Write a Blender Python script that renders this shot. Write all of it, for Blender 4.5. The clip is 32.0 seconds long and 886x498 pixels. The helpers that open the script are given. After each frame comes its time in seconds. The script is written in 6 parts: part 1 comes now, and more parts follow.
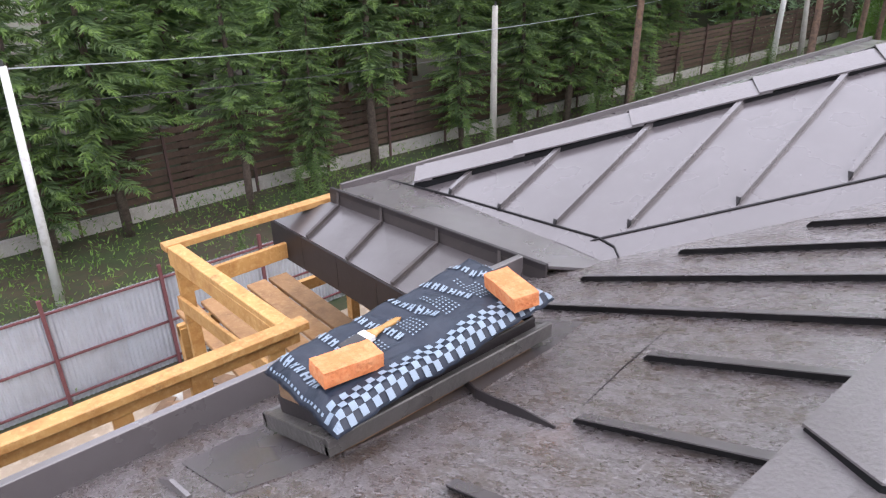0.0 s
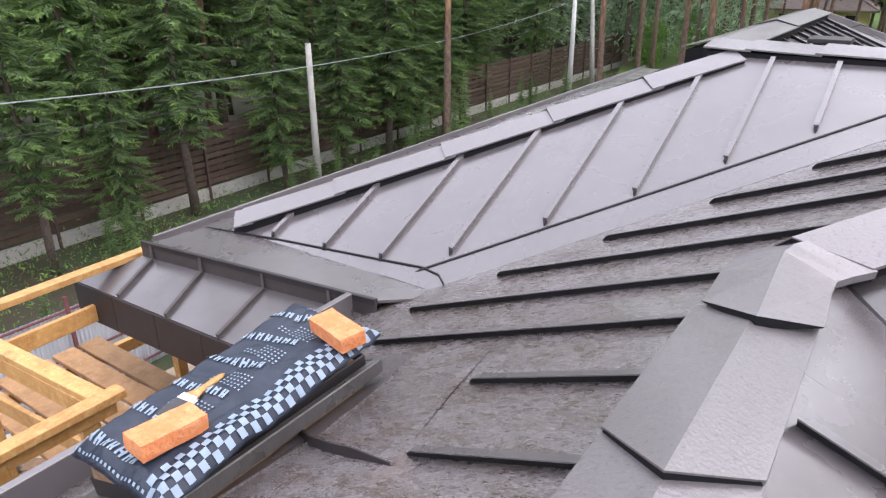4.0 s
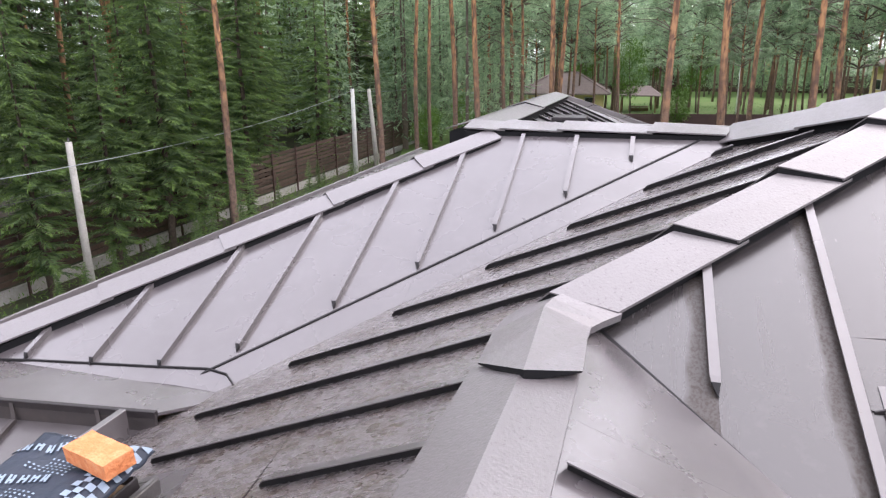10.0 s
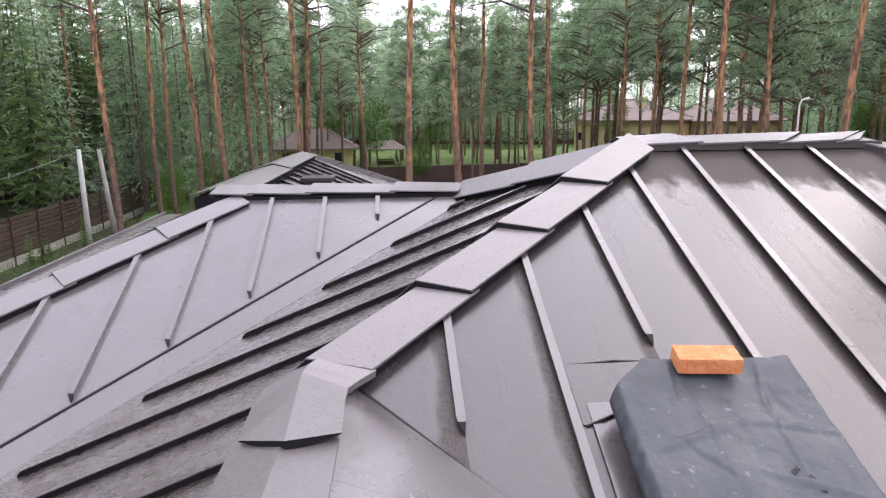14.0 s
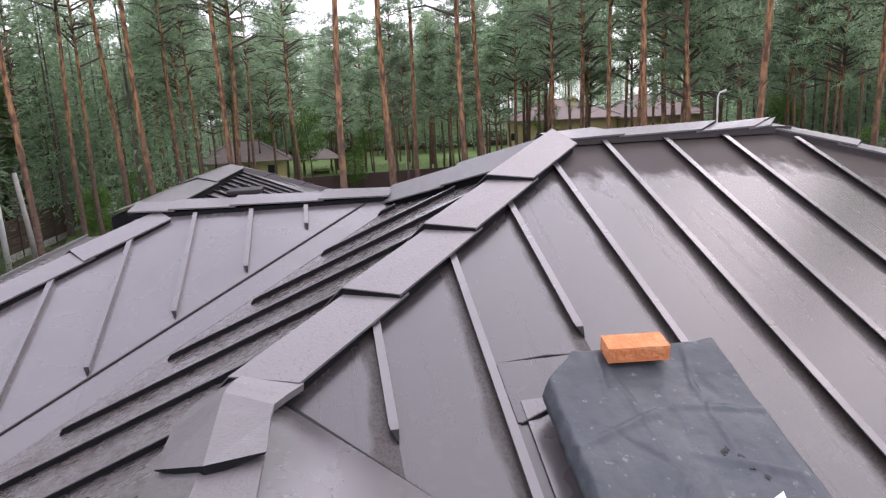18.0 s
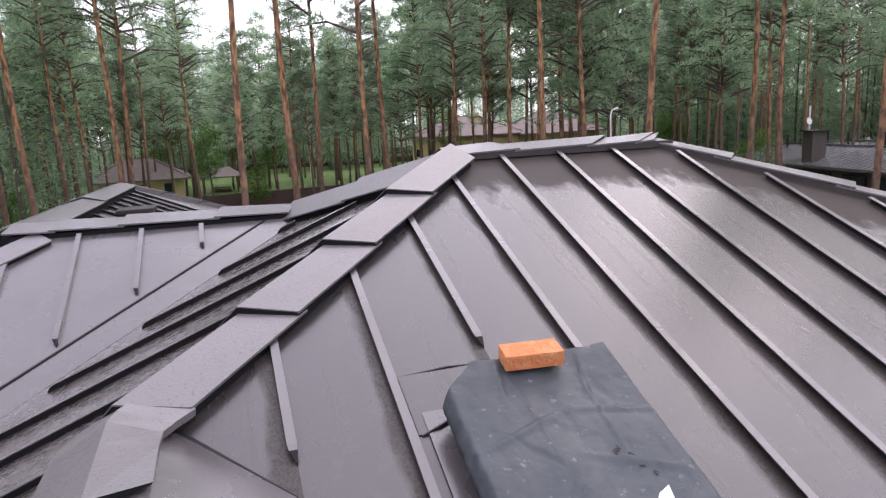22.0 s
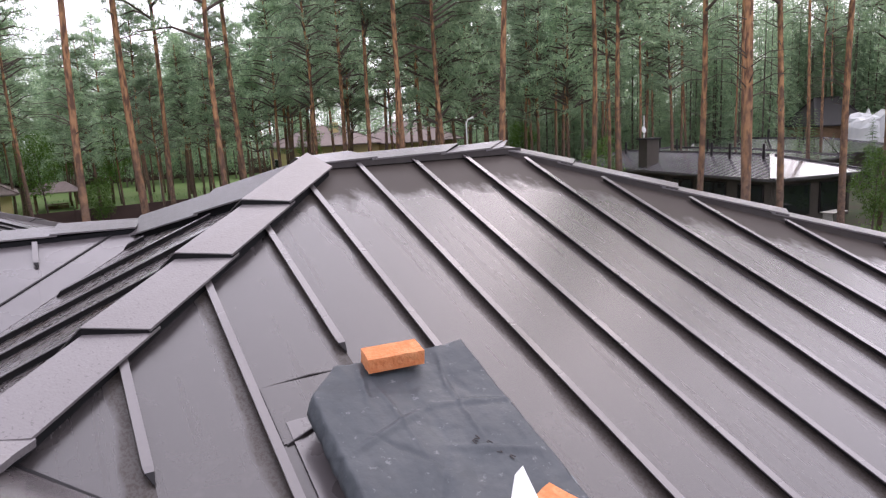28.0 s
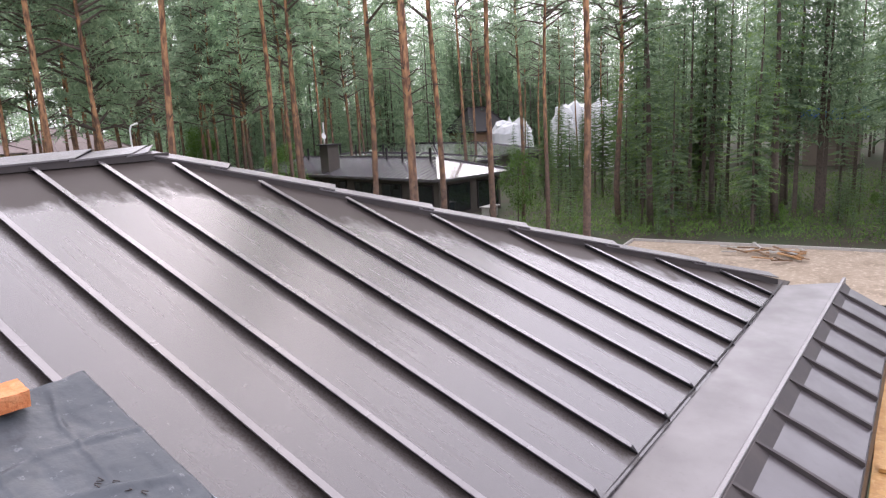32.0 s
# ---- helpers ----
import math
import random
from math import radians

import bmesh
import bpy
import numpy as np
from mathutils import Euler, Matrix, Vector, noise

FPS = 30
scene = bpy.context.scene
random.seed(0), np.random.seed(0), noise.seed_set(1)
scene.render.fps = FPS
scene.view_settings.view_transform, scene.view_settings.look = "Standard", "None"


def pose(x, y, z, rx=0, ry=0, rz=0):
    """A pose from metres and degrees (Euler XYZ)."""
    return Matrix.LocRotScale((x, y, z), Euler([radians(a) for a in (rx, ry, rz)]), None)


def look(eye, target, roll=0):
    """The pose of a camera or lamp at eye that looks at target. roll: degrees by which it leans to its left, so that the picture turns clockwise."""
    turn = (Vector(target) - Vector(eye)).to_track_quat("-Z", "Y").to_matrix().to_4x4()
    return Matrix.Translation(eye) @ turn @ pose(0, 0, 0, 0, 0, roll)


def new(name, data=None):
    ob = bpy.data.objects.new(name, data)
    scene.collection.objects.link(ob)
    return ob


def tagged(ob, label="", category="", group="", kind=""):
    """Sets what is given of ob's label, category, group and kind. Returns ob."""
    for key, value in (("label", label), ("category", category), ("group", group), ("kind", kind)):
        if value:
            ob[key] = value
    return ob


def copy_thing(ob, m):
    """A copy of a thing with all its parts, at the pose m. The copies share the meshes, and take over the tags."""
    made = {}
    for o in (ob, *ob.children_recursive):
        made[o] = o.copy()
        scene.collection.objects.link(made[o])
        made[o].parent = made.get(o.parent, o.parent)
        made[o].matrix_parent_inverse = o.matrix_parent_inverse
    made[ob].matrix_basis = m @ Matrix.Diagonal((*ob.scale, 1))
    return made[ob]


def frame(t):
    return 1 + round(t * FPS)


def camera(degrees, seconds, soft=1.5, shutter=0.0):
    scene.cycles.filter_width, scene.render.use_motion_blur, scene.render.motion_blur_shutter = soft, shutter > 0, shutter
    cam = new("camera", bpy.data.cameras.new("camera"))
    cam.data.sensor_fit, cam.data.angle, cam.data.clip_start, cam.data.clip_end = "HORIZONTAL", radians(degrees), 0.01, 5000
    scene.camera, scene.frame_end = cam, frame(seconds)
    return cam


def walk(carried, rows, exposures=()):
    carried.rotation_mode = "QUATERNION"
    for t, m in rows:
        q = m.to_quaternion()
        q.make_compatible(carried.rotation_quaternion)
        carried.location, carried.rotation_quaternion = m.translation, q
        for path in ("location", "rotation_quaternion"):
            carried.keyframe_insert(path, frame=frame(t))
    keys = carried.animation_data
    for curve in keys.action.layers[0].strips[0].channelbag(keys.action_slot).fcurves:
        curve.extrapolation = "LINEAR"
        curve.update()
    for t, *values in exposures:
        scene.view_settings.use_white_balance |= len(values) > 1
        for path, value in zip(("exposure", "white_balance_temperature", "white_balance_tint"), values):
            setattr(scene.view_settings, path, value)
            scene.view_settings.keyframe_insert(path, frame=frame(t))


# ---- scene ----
# The camera: seconds, place, then the degrees by which it turns left, looks up and leans to its left.
cam = camera(67.01, 32.0, soft=1.25)
ROWS = [
    (0, 0.012, -0.012, 7.200, 50.10, -25.82, -1.00),
    (0.5, 0.031, -0.006, 7.226, 51.27, -25.51, -1.15),
    (1, 0.042, -0.004, 7.224, 48.93, -25.57, -1.24),
    (1.5, 0.034, -0.007, 7.213, 47.97, -25.22, -0.92),
    (2, 0.035, -0.011, 7.210, 48.28, -25.47, -0.89),
    (2.5, 0.048, -0.004, 7.223, 45.29, -25.45, -0.56),
    (3, 0.051, 0.003, 7.226, 38.36, -24.43, -0.38),
    (3.5, 0.064, 0.008, 7.250, 35.65, -23.65, -0.20),
    (5.5, 0.099, 0.067, 7.188, 28.96, -21.18, -0.16),
    (6, 0.122, 0.070, 7.203, 24.57, -19.88, 0.50),
    (6.5, 0.131, 0.072, 7.210, 23.55, -19.02, 0.94),
    (7, 0.126, 0.067, 7.236, 20.87, -18.88, 0.55),
    (7.5, 0.148, 0.081, 7.218, 19.77, -17.92, 0.40),
    (8, 0.156, 0.086, 7.215, 18.83, -17.48, 0.05),
    (8.5, 0.154, 0.083, 7.224, 17.91, -16.97, -0.03),
    (9, 0.164, 0.086, 7.227, 16.36, -16.73, -0.52),
    (9.5, 0.174, 0.093, 7.231, 15.56, -16.23, -0.94),
    (10, 0.160, 0.083, 7.226, 16.97, -16.21, -0.60),
    (10.5, 0.149, 0.066, 7.214, 21.14, -17.34, -0.24),
    (11, 0.150, 0.064, 7.209, 22.12, -18.05, 0.29),
    (11.5, 0.131, 0.079, 7.215, 24.23, -17.54, 0.35),
    (12, 0.227, 0.129, 7.204, 19.75, -15.79, 0.19),
    (12.5, 0.329, 0.131, 7.212, 14.69, -14.53, -0.09),
    (13, 0.326, 0.083, 7.238, 8.19, -11.57, -0.36),
    (13.5, 0.242, 0.003, 7.282, 0.32, -12.00, -0.56),
    (14, 0.220, -0.024, 7.315, -3.91, -11.91, -0.56),
    (14.5, 0.235, -0.001, 7.307, -5.29, -12.00, -0.68),
    (15, 0.245, -0.004, 7.307, -7.05, -12.30, -0.90),
    (15.5, 0.259, -0.008, 7.302, -9.57, -12.71, -1.35),
    (17.5, 0.284, 0.029, 7.291, -9.03, -11.15, -2.28),
    (18, 0.299, 0.026, 7.287, -9.02, -11.59, -2.94),
    (18.5, 0.285, 0.019, 7.288, -8.05, -10.58, -2.27),
    (19, 0.319, 0.004, 7.276, -13.74, -10.76, -2.29),
    (19.5, 0.341, -0.002, 7.272, -20.25, -10.35, -2.44),
    (20, 0.365, 0.018, 7.259, -25.11, -10.76, -2.43),
    (20.5, 0.355, 0.000, 7.282, -25.44, -10.68, -2.45),
    (21, 0.371, 0.015, 7.262, -23.85, -10.11, -2.71),
    (21.5, 0.357, 0.012, 7.264, -20.39, -10.40, -2.85),
    (22, 0.344, 0.012, 7.274, -17.03, -10.62, -2.88),
    (22.5, 0.336, 0.017, 7.279, -14.40, -10.69, -2.62),
    (23, 0.318, 0.005, 7.285, -11.26, -10.89, -2.26),
    (23.5, 0.333, 0.027, 7.272, -11.44, -10.91, -2.41),
    (24, 0.328, 0.027, 7.275, -11.10, -10.96, -2.31),
    (24.5, 0.304, 0.037, 7.272, -8.05, -10.88, -2.30),
    (26.5, 0.279, -0.044, 7.280, -18.57, -9.09, -2.21),
    (27, 0.302, -0.019, 7.291, -21.79, -9.84, -1.90),
    (27.5, 0.327, -0.060, 7.272, -25.36, -9.98, -2.81),
    (28, 0.341, -0.066, 7.268, -28.79, -10.42, -3.06),
    (28.5, 0.366, -0.070, 7.271, -32.37, -10.73, -3.37),
    (29, 0.389, -0.065, 7.274, -36.88, -10.56, -3.16),
    (29.5, 0.424, -0.065, 7.266, -40.71, -10.35, -2.17),
    (30, 0.434, -0.062, 7.289, -43.03, -11.32, -2.15),
    (30.5, 0.456, -0.066, 7.276, -46.76, -11.80, -2.23),
    (31, 0.498, -0.091, 7.271, -50.13, -11.71, -2.53),
    (31.5, 0.510, -0.104, 7.279, -54.03, -12.24, -2.66),
    (32, 0.565, -0.170, 7.224, -55.03, -11.22, -2.95),
]


def view(x, y, z, yaw, pitch, roll):
    a, b = radians(yaw), radians(pitch)
    return look((x, y, z), (x - math.sin(a) * math.cos(b), y + math.cos(a) * math.cos(b), z + math.sin(b)), roll)


EXPOSURES = [(0, 1.55, 6270, 18), (3.5, 1.6, 6270, 18), (7, 1.74, 6370, 18), (10, 1.72, 6400, 19.5), (12.5, 1.77, 6380, 21), (14, 1.38, 6370, 22.5), (15, 1.12, 6330, 23.5), (17, 1.05, 6290, 24), (19, 1.03, 6270, 24),
             (20.5, 1.0, 6270, 24), (24, 0.98, 6300, 24), (28, 0.98, 6350, 24), (30, 1.0, 6340, 23.5), (31, 1.26, 6300, 23), (32, 1.28, 6320, 23)]
walk(cam, [(r[0], view(*r[1:])) for r in ROWS], EXPOSURES)

# ---- light ----
world = bpy.data.worlds.new("overcast_sky")
scene.world = world
world.use_nodes = True
wn, wl = world.node_tree.nodes, world.node_tree.links
wn.clear()
SUN_UP, SUN_TURN = radians(44), radians(58)
sky = wn.new("ShaderNodeTexSky")
sky.sky_type, sky.sun_disc = "NISHITA", False
sky.sun_elevation, sky.sun_rotation = SUN_UP, SUN_TURN
sky.air_density, sky.dust_density, sky.ozone_density = 1.0, 4.0, 1.0
cloud = wn.new("ShaderNodeMixRGB")
cloud.inputs[0].default_value = 0.82
cloud.inputs[2].default_value = (8.6, 8.7, 9.2, 1)
back = wn.new("ShaderNodeBackground")
back.inputs["Strength"].default_value = 0.125
wl.new(sky.outputs[0], cloud.inputs[1])
wl.new(cloud.outputs[0], back.inputs["Color"])
wl.new(back.outputs[0], wn.new("ShaderNodeOutputWorld").inputs["Surface"])
sun = new("sun", bpy.data.lights.new("sun", "SUN"))
sun.data.energy, sun.data.angle, sun.data.color = 0.5, radians(85), (1.0, 0.97, 0.92)
sun.rotation_euler = (radians(90) - SUN_UP, 0, radians(180) - SUN_TURN)


# ---- materials ----
def material(name, base, rough=0.6, metal=0.0, grain=(), bump=0.0, bump_scale=40.0, spec=0.5, vary=0.0, rough_vary=0.0, rough_scale=4.0,
             stretch=(1, 1, 1), bump_detail=4.0, coat=0.0, coat_rough=0.1):
    """A procedural surface: base colour, patches of other colours (colour, scale, low, high, strength), relief, uneven gloss, and a change of value from piece to piece."""
    m = bpy.data.materials.new(name)
    m.use_nodes = True
    nodes, links = m.node_tree.nodes, m.node_tree.links
    p = nodes["Principled BSDF"]
    p.inputs["Roughness"].default_value, p.inputs["Metallic"].default_value = rough, metal
    p.inputs["Specular IOR Level"].default_value = spec
    p.inputs["Coat Weight"].default_value, p.inputs["Coat Roughness"].default_value = coat, coat_rough
    co = nodes.new("ShaderNodeTexCoord")
    mp = nodes.new("ShaderNodeMapping")
    mp.inputs["Scale"].default_value = stretch
    links.new(co.outputs["Object"], mp.inputs["Vector"])
    rgb = nodes.new("ShaderNodeRGB")
    rgb.outputs[0].default_value = (*base, 1)
    colour = rgb.outputs[0]
    for shade, scale, low, high, strength in grain:
        n = nodes.new("ShaderNodeTexNoise")
        n.inputs["Scale"].default_value, n.inputs["Detail"].default_value, n.inputs["Roughness"].default_value = scale, 6, 0.65
        links.new(mp.outputs[0], n.inputs["Vector"])
        r = nodes.new("ShaderNodeMapRange")
        r.inputs["From Min"].default_value, r.inputs["From Max"].default_value, r.inputs["To Max"].default_value = low, high, strength
        links.new(n.outputs["Fac"], r.inputs["Value"])
        mix = nodes.new("ShaderNodeMixRGB")
        mix.inputs[2].default_value = (*shade, 1)
        links.new(r.outputs[0], mix.inputs[0])
        links.new(colour, mix.inputs[1])
        colour = mix.outputs[0]
    if vary:
        info = nodes.new("ShaderNodeObjectInfo")
        r = nodes.new("ShaderNodeMapRange")
        r.inputs["To Min"].default_value, r.inputs["To Max"].default_value = 1 - vary, 1 + vary
        links.new(info.outputs["Random"], r.inputs["Value"])
        hsv = nodes.new("ShaderNodeHueSaturation")
        links.new(r.outputs[0], hsv.inputs["Value"])
        links.new(colour, hsv.inputs["Color"])
        colour = hsv.outputs[0]
    links.new(colour, p.inputs["Base Color"])
    if rough_vary:
        n = nodes.new("ShaderNodeTexNoise")
        n.inputs["Scale"].default_value, n.inputs["Detail"].default_value = rough_scale, 8
        links.new(mp.outputs[0], n.inputs["Vector"])
        r = nodes.new("ShaderNodeMapRange")
        r.inputs["From Min"].default_value, r.inputs["From Max"].default_value = 0.35, 0.65
        r.inputs["To Min"].default_value, r.inputs["To Max"].default_value = max(0.03, rough - rough_vary), min(1, rough + rough_vary)
        links.new(n.outputs["Fac"], r.inputs["Value"])
        links.new(r.outputs[0], p.inputs["Roughness"])
    if bump:
        n = nodes.new("ShaderNodeTexNoise")
        n.inputs["Scale"].default_value, n.inputs["Detail"].default_value = bump_scale, bump_detail
        links.new(mp.outputs[0], n.inputs["Vector"])
        b = nodes.new("ShaderNodeBump")
        b.inputs["Strength"].default_value, b.inputs["Distance"].default_value = bump, 0.02
        links.new(n.outputs["Fac"], b.inputs["Height"])
        links.new(b.outputs[0], p.inputs["Normal"])
    return m


BROWN = (0.086, 0.076, 0.078)
M_ROOF = material("brown_coated_steel", BROWN, 0.3, 0.0, [((0.066, 0.056, 0.056), 1.6, 0.45, 0.7, 0.5), ((0.108, 0.096, 0.099), 9, 0.52, 0.75, 0.4), ((0.045, 0.035, 0.03), 90, 0.66, 0.7, 0.75)],
                  bump=0.03, bump_scale=2.5, spec=0.8, vary=0.06, rough_vary=0.1, rough_scale=2.5, coat=0.75, coat_rough=0.2)
M_WET = material("wet_brown_coated_steel", (0.12, 0.105, 0.105), 0.3, 0.0,
                 [((0.07, 0.05, 0.038), 5, 0.47, 0.6, 0.75), ((0.19, 0.174, 0.176), 60, 0.52, 0.58, 0.7), ((0.04, 0.028, 0.021), 95, 0.54, 0.59, 0.85)],
                 bump=0.3, bump_scale=75.0, spec=0.9, vary=0.05, rough_vary=0.24, rough_scale=24.0, stretch=(0.6, 1.25, 1), coat=0.6, coat_rough=0.16)
M_CAP = material("brown_cap_steel_with_drops", (0.115, 0.103, 0.105), 0.36, 0.0, [((0.1, 0.088, 0.09), 5, 0.5, 0.7, 0.4), ((0.045, 0.036, 0.035), 70, 0.59, 0.64, 0.7), ((0.17, 0.157, 0.16), 90, 0.62, 0.67, 0.7)],
                 bump=0.16, bump_scale=85.0, spec=0.9, vary=0.06, rough_vary=0.04, rough_scale=30.0, coat=0.5, coat_rough=0.2)


def broad_roof():
    """Coated steel with a matt brown strip under ridge and hip, a strip beside each seam that paints the seam's
    reflection together with dry dirt, and dirt runs along the fall.
    """
    m = material("brown_coated_steel_part_matt", (0.034, 0.03, 0.03), 0.34, 0.0, [((0.034, 0.029, 0.029), 1.6, 0.45, 0.7, 0.4), ((0.068, 0.06, 0.061), 9, 0.52, 0.75, 0.4), ((0.045, 0.035, 0.03), 70, 0.65, 0.7, 0.6)],
                 bump=0.03, bump_scale=2.5, spec=0.9, vary=0.04, coat=0.9, coat_rough=0.26)
    nodes, links = m.node_tree.nodes, m.node_tree.links
    p = nodes["Principled BSDF"]
    low = p.inputs["Base Color"].links[0].from_socket
    co = nodes.new("ShaderNodeTexCoord")
    xyz = nodes.new("ShaderNodeSeparateXYZ")
    links.new(co.outputs["Object"], xyz.inputs[0])

    def calc(op, *args):
        n = nodes.new("ShaderNodeMath")
        n.operation = op
        for k, a in enumerate(args):
            if isinstance(a, (int, float)):
                n.inputs[k].default_value = a
            else:
                links.new(a, n.inputs[k])
        return n.outputs[0]

    def noisy(scale, stretch, detail=6):
        mp = nodes.new("ShaderNodeMapping")
        mp.inputs["Scale"].default_value = stretch
        links.new(co.outputs["Object"], mp.inputs["Vector"])
        n = nodes.new("ShaderNodeTexNoise")
        n.inputs["Scale"].default_value, n.inputs["Detail"].default_value, n.inputs["Roughness"].default_value = scale, detail, 0.65
        links.new(mp.outputs[0], n.inputs["Vector"])
        return n.outputs["Fac"]

    ridge = calc("SUBTRACT", 4.7, xyz.outputs["Y"])
    hip_ = calc("SUBTRACT", calc("SUBTRACT", 4.7, xyz.outputs["Y"]), calc("MULTIPLY", calc("SUBTRACT", xyz.outputs["X"], 3.5), 0.858))
    near_top = calc("MINIMUM", ridge, calc("MULTIPLY", hip_, 0.9))
    wob = calc("MULTIPLY_ADD", noisy(3.5, (1.4, 0.7, 1)), 1.0, -0.5)
    edge = calc("ADD", near_top, wob)
    # Matt brown band below ridge and hip, with a ragged edge.
    top_band = nodes.new("ShaderNodeMapRange")
    top_band.inputs["From Min"].default_value, top_band.inputs["From Max"].default_value = 0.6, 0.42
    links.new(edge, top_band.inputs["Value"])
    runs = nodes.new("ShaderNodeMapRange")
    runs.inputs["From Min"].default_value, runs.inputs["From Max"].default_value, runs.inputs["To Max"].default_value = 0.58, 0.72, 0.14
    links.new(noisy(2.0, (5, 0.35, 1)), runs.inputs["Value"])
    gen = nodes.new("ShaderNodeSeparateXYZ")
    links.new(co.outputs["Generated"], gen.inputs[0])
    # Strip beside the seam: its dark reflection painted in, broken by dirt specks.
    reflection_dirt = nodes.new("ShaderNodeMapRange")
    reflection_dirt.inputs["From Min"].default_value, reflection_dirt.inputs["From Max"].default_value = 0.76, 0.83
    links.new(calc("ADD", gen.outputs["X"], calc("MULTIPLY_ADD", noisy(4.0, (2.0, 0.5, 1)), 0.3, -0.15)), reflection_dirt.inputs["Value"])
    grit = nodes.new("ShaderNodeMapRange")
    grit.inputs["From Min"].default_value, grit.inputs["From Max"].default_value, grit.inputs["To Min"].default_value = 0.46, 0.58, 0.55
    links.new(noisy(95, (1, 0.7, 1)), grit.inputs["Value"])
    specks = calc("MULTIPLY", reflection_dirt.outputs[0], grit.outputs[0])
    both = calc("MAXIMUM", calc("MAXIMUM", top_band.outputs[0], specks), runs.outputs[0])
    mix = nodes.new("ShaderNodeMixRGB")
    mix.inputs[2].default_value = (0.052, 0.042, 0.035, 1)
    links.new(calc("MULTIPLY", both, 0.75), mix.inputs[0])
    links.new(low, mix.inputs[1])
    links.new(mix.outputs[0], p.inputs["Base Color"])
    links.new(calc("MULTIPLY_ADD", both, -0.5, 0.65), p.inputs["Specular IOR Level"])
    links.new(calc("MULTIPLY_ADD", both, 0.3, 0.27), p.inputs["Roughness"])
    links.new(calc("MULTIPLY_ADD", both, -0.45, 0.54), p.inputs["Coat Weight"])
    return m


M_BROAD = broad_roof()
M_GUTTER = material("dull_brown_coated_steel", (0.062, 0.054, 0.055), 0.4, 0.0, [((0.045, 0.037, 0.036), 1.4, 0.5, 0.72, 0.5), ((0.085, 0.076, 0.079), 8, 0.52, 0.75, 0.4), ((0.035, 0.028, 0.024), 24, 0.6, 0.72, 0.55)],
                    bump=0.03, bump_scale=2.5, spec=0.6, vary=0.05, rough_vary=0.12, rough_scale=2.5, coat=0.5, coat_rough=0.26)
# Darker copy of the roof steel that holds shade; also colours the scribble.
M_SHADE_MARK = material("shade_and_mark_brown_steel", (0.05, 0.043, 0.042), 0.55, 0.0, [((0.075, 0.062, 0.056), 6, 0.45, 0.65, 0.5)], bump=0.03, bump_scale=4, spec=0.3)
M_WETROOF = material("rain_wet_dark_metal", (0.17, 0.158, 0.168), 0.2, 0.25, [((0.1, 0.09, 0.092), 0.6, 0.5, 0.68, 0.6)], bump=0.6, bump_scale=1.6, spec=1.0, coat=0.9, coat_rough=0.1)
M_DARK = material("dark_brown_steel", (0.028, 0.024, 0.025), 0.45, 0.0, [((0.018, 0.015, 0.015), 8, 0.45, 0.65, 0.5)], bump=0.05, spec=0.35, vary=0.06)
# Same roof steel, coloured near black for the shade under seam flanges.
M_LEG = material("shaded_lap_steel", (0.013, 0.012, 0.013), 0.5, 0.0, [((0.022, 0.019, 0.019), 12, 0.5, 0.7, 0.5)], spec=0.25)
# Near black, put in for the shade in gaps under the caps.
M_GAP = material("black_gap_shade", (0.009, 0.009, 0.01), 0.85, spec=0.2)
M_WOOD = material("fresh_sawn_pine", (0.47, 0.26, 0.085), 0.6, 0, [((0.33, 0.15, 0.04), 7, 0.45, 0.65, 0.75), ((0.58, 0.38, 0.16), 26, 0.5, 0.66, 0.6), ((0.16, 0.07, 0.025), 5, 0.6, 0.7, 0.7), ((0.2, 0.1, 0.04), 45, 0.62, 0.7, 0.5)],
                  bump=0.15, bump_scale=30, vary=0.1, stretch=(1, 1, 1))
M_PLANK = material("damp_scaffold_board", (0.33, 0.18, 0.075), 0.6, 0, [((0.2, 0.1, 0.04), 5, 0.45, 0.65, 0.7), ((0.45, 0.28, 0.13), 25, 0.5, 0.7, 0.5)],
                   bump=0.2, bump_scale=30, vary=0.2)
M_BRICK = material("orange_clay_brick", (0.62, 0.21, 0.075), 0.85, 0, [((0.72, 0.36, 0.17), 18, 0.45, 0.65, 0.6), ((0.45, 0.11, 0.04), 45, 0.55, 0.7, 0.6)], bump=0.5, bump_scale=70, vary=0.08)
M_RUBBER = material("grey_roofing_membrane", (0.05, 0.058, 0.065), 0.5, 0, [((0.075, 0.086, 0.095), 3.5, 0.48, 0.7, 0.4), ((0.035, 0.04, 0.046), 9, 0.52, 0.7, 0.6), ((0.2, 0.21, 0.22), 26, 0.62, 0.7, 0.6)],
                    bump=0.45, bump_scale=16, spec=0.5, rough_vary=0.12)
M_FILM = material("dark_blue_grey_film", (0.02, 0.027, 0.042), 0.5, 0, [((0.032, 0.042, 0.06), 7, 0.45, 0.7, 0.6)], bump=0.25, bump_scale=16, rough_vary=0.12, spec=0.35)
M_PRINT = material("pale_blue_print", (0.21, 0.27, 0.335), 0.5, 0, [((0.26, 0.34, 0.42), 30, 0.45, 0.7, 0.5)])
M_WHITE = material("white_plastic", (0.75, 0.75, 0.73), 0.5)
M_CURB = material("chimney_steel_sleeve", (0.075, 0.07, 0.066), 0.38, 0, [((0.04, 0.035, 0.032), 9, 0.48, 0.66, 0.6)], bump=0.2, bump_scale=40, rough_vary=0.15, spec=0.7)
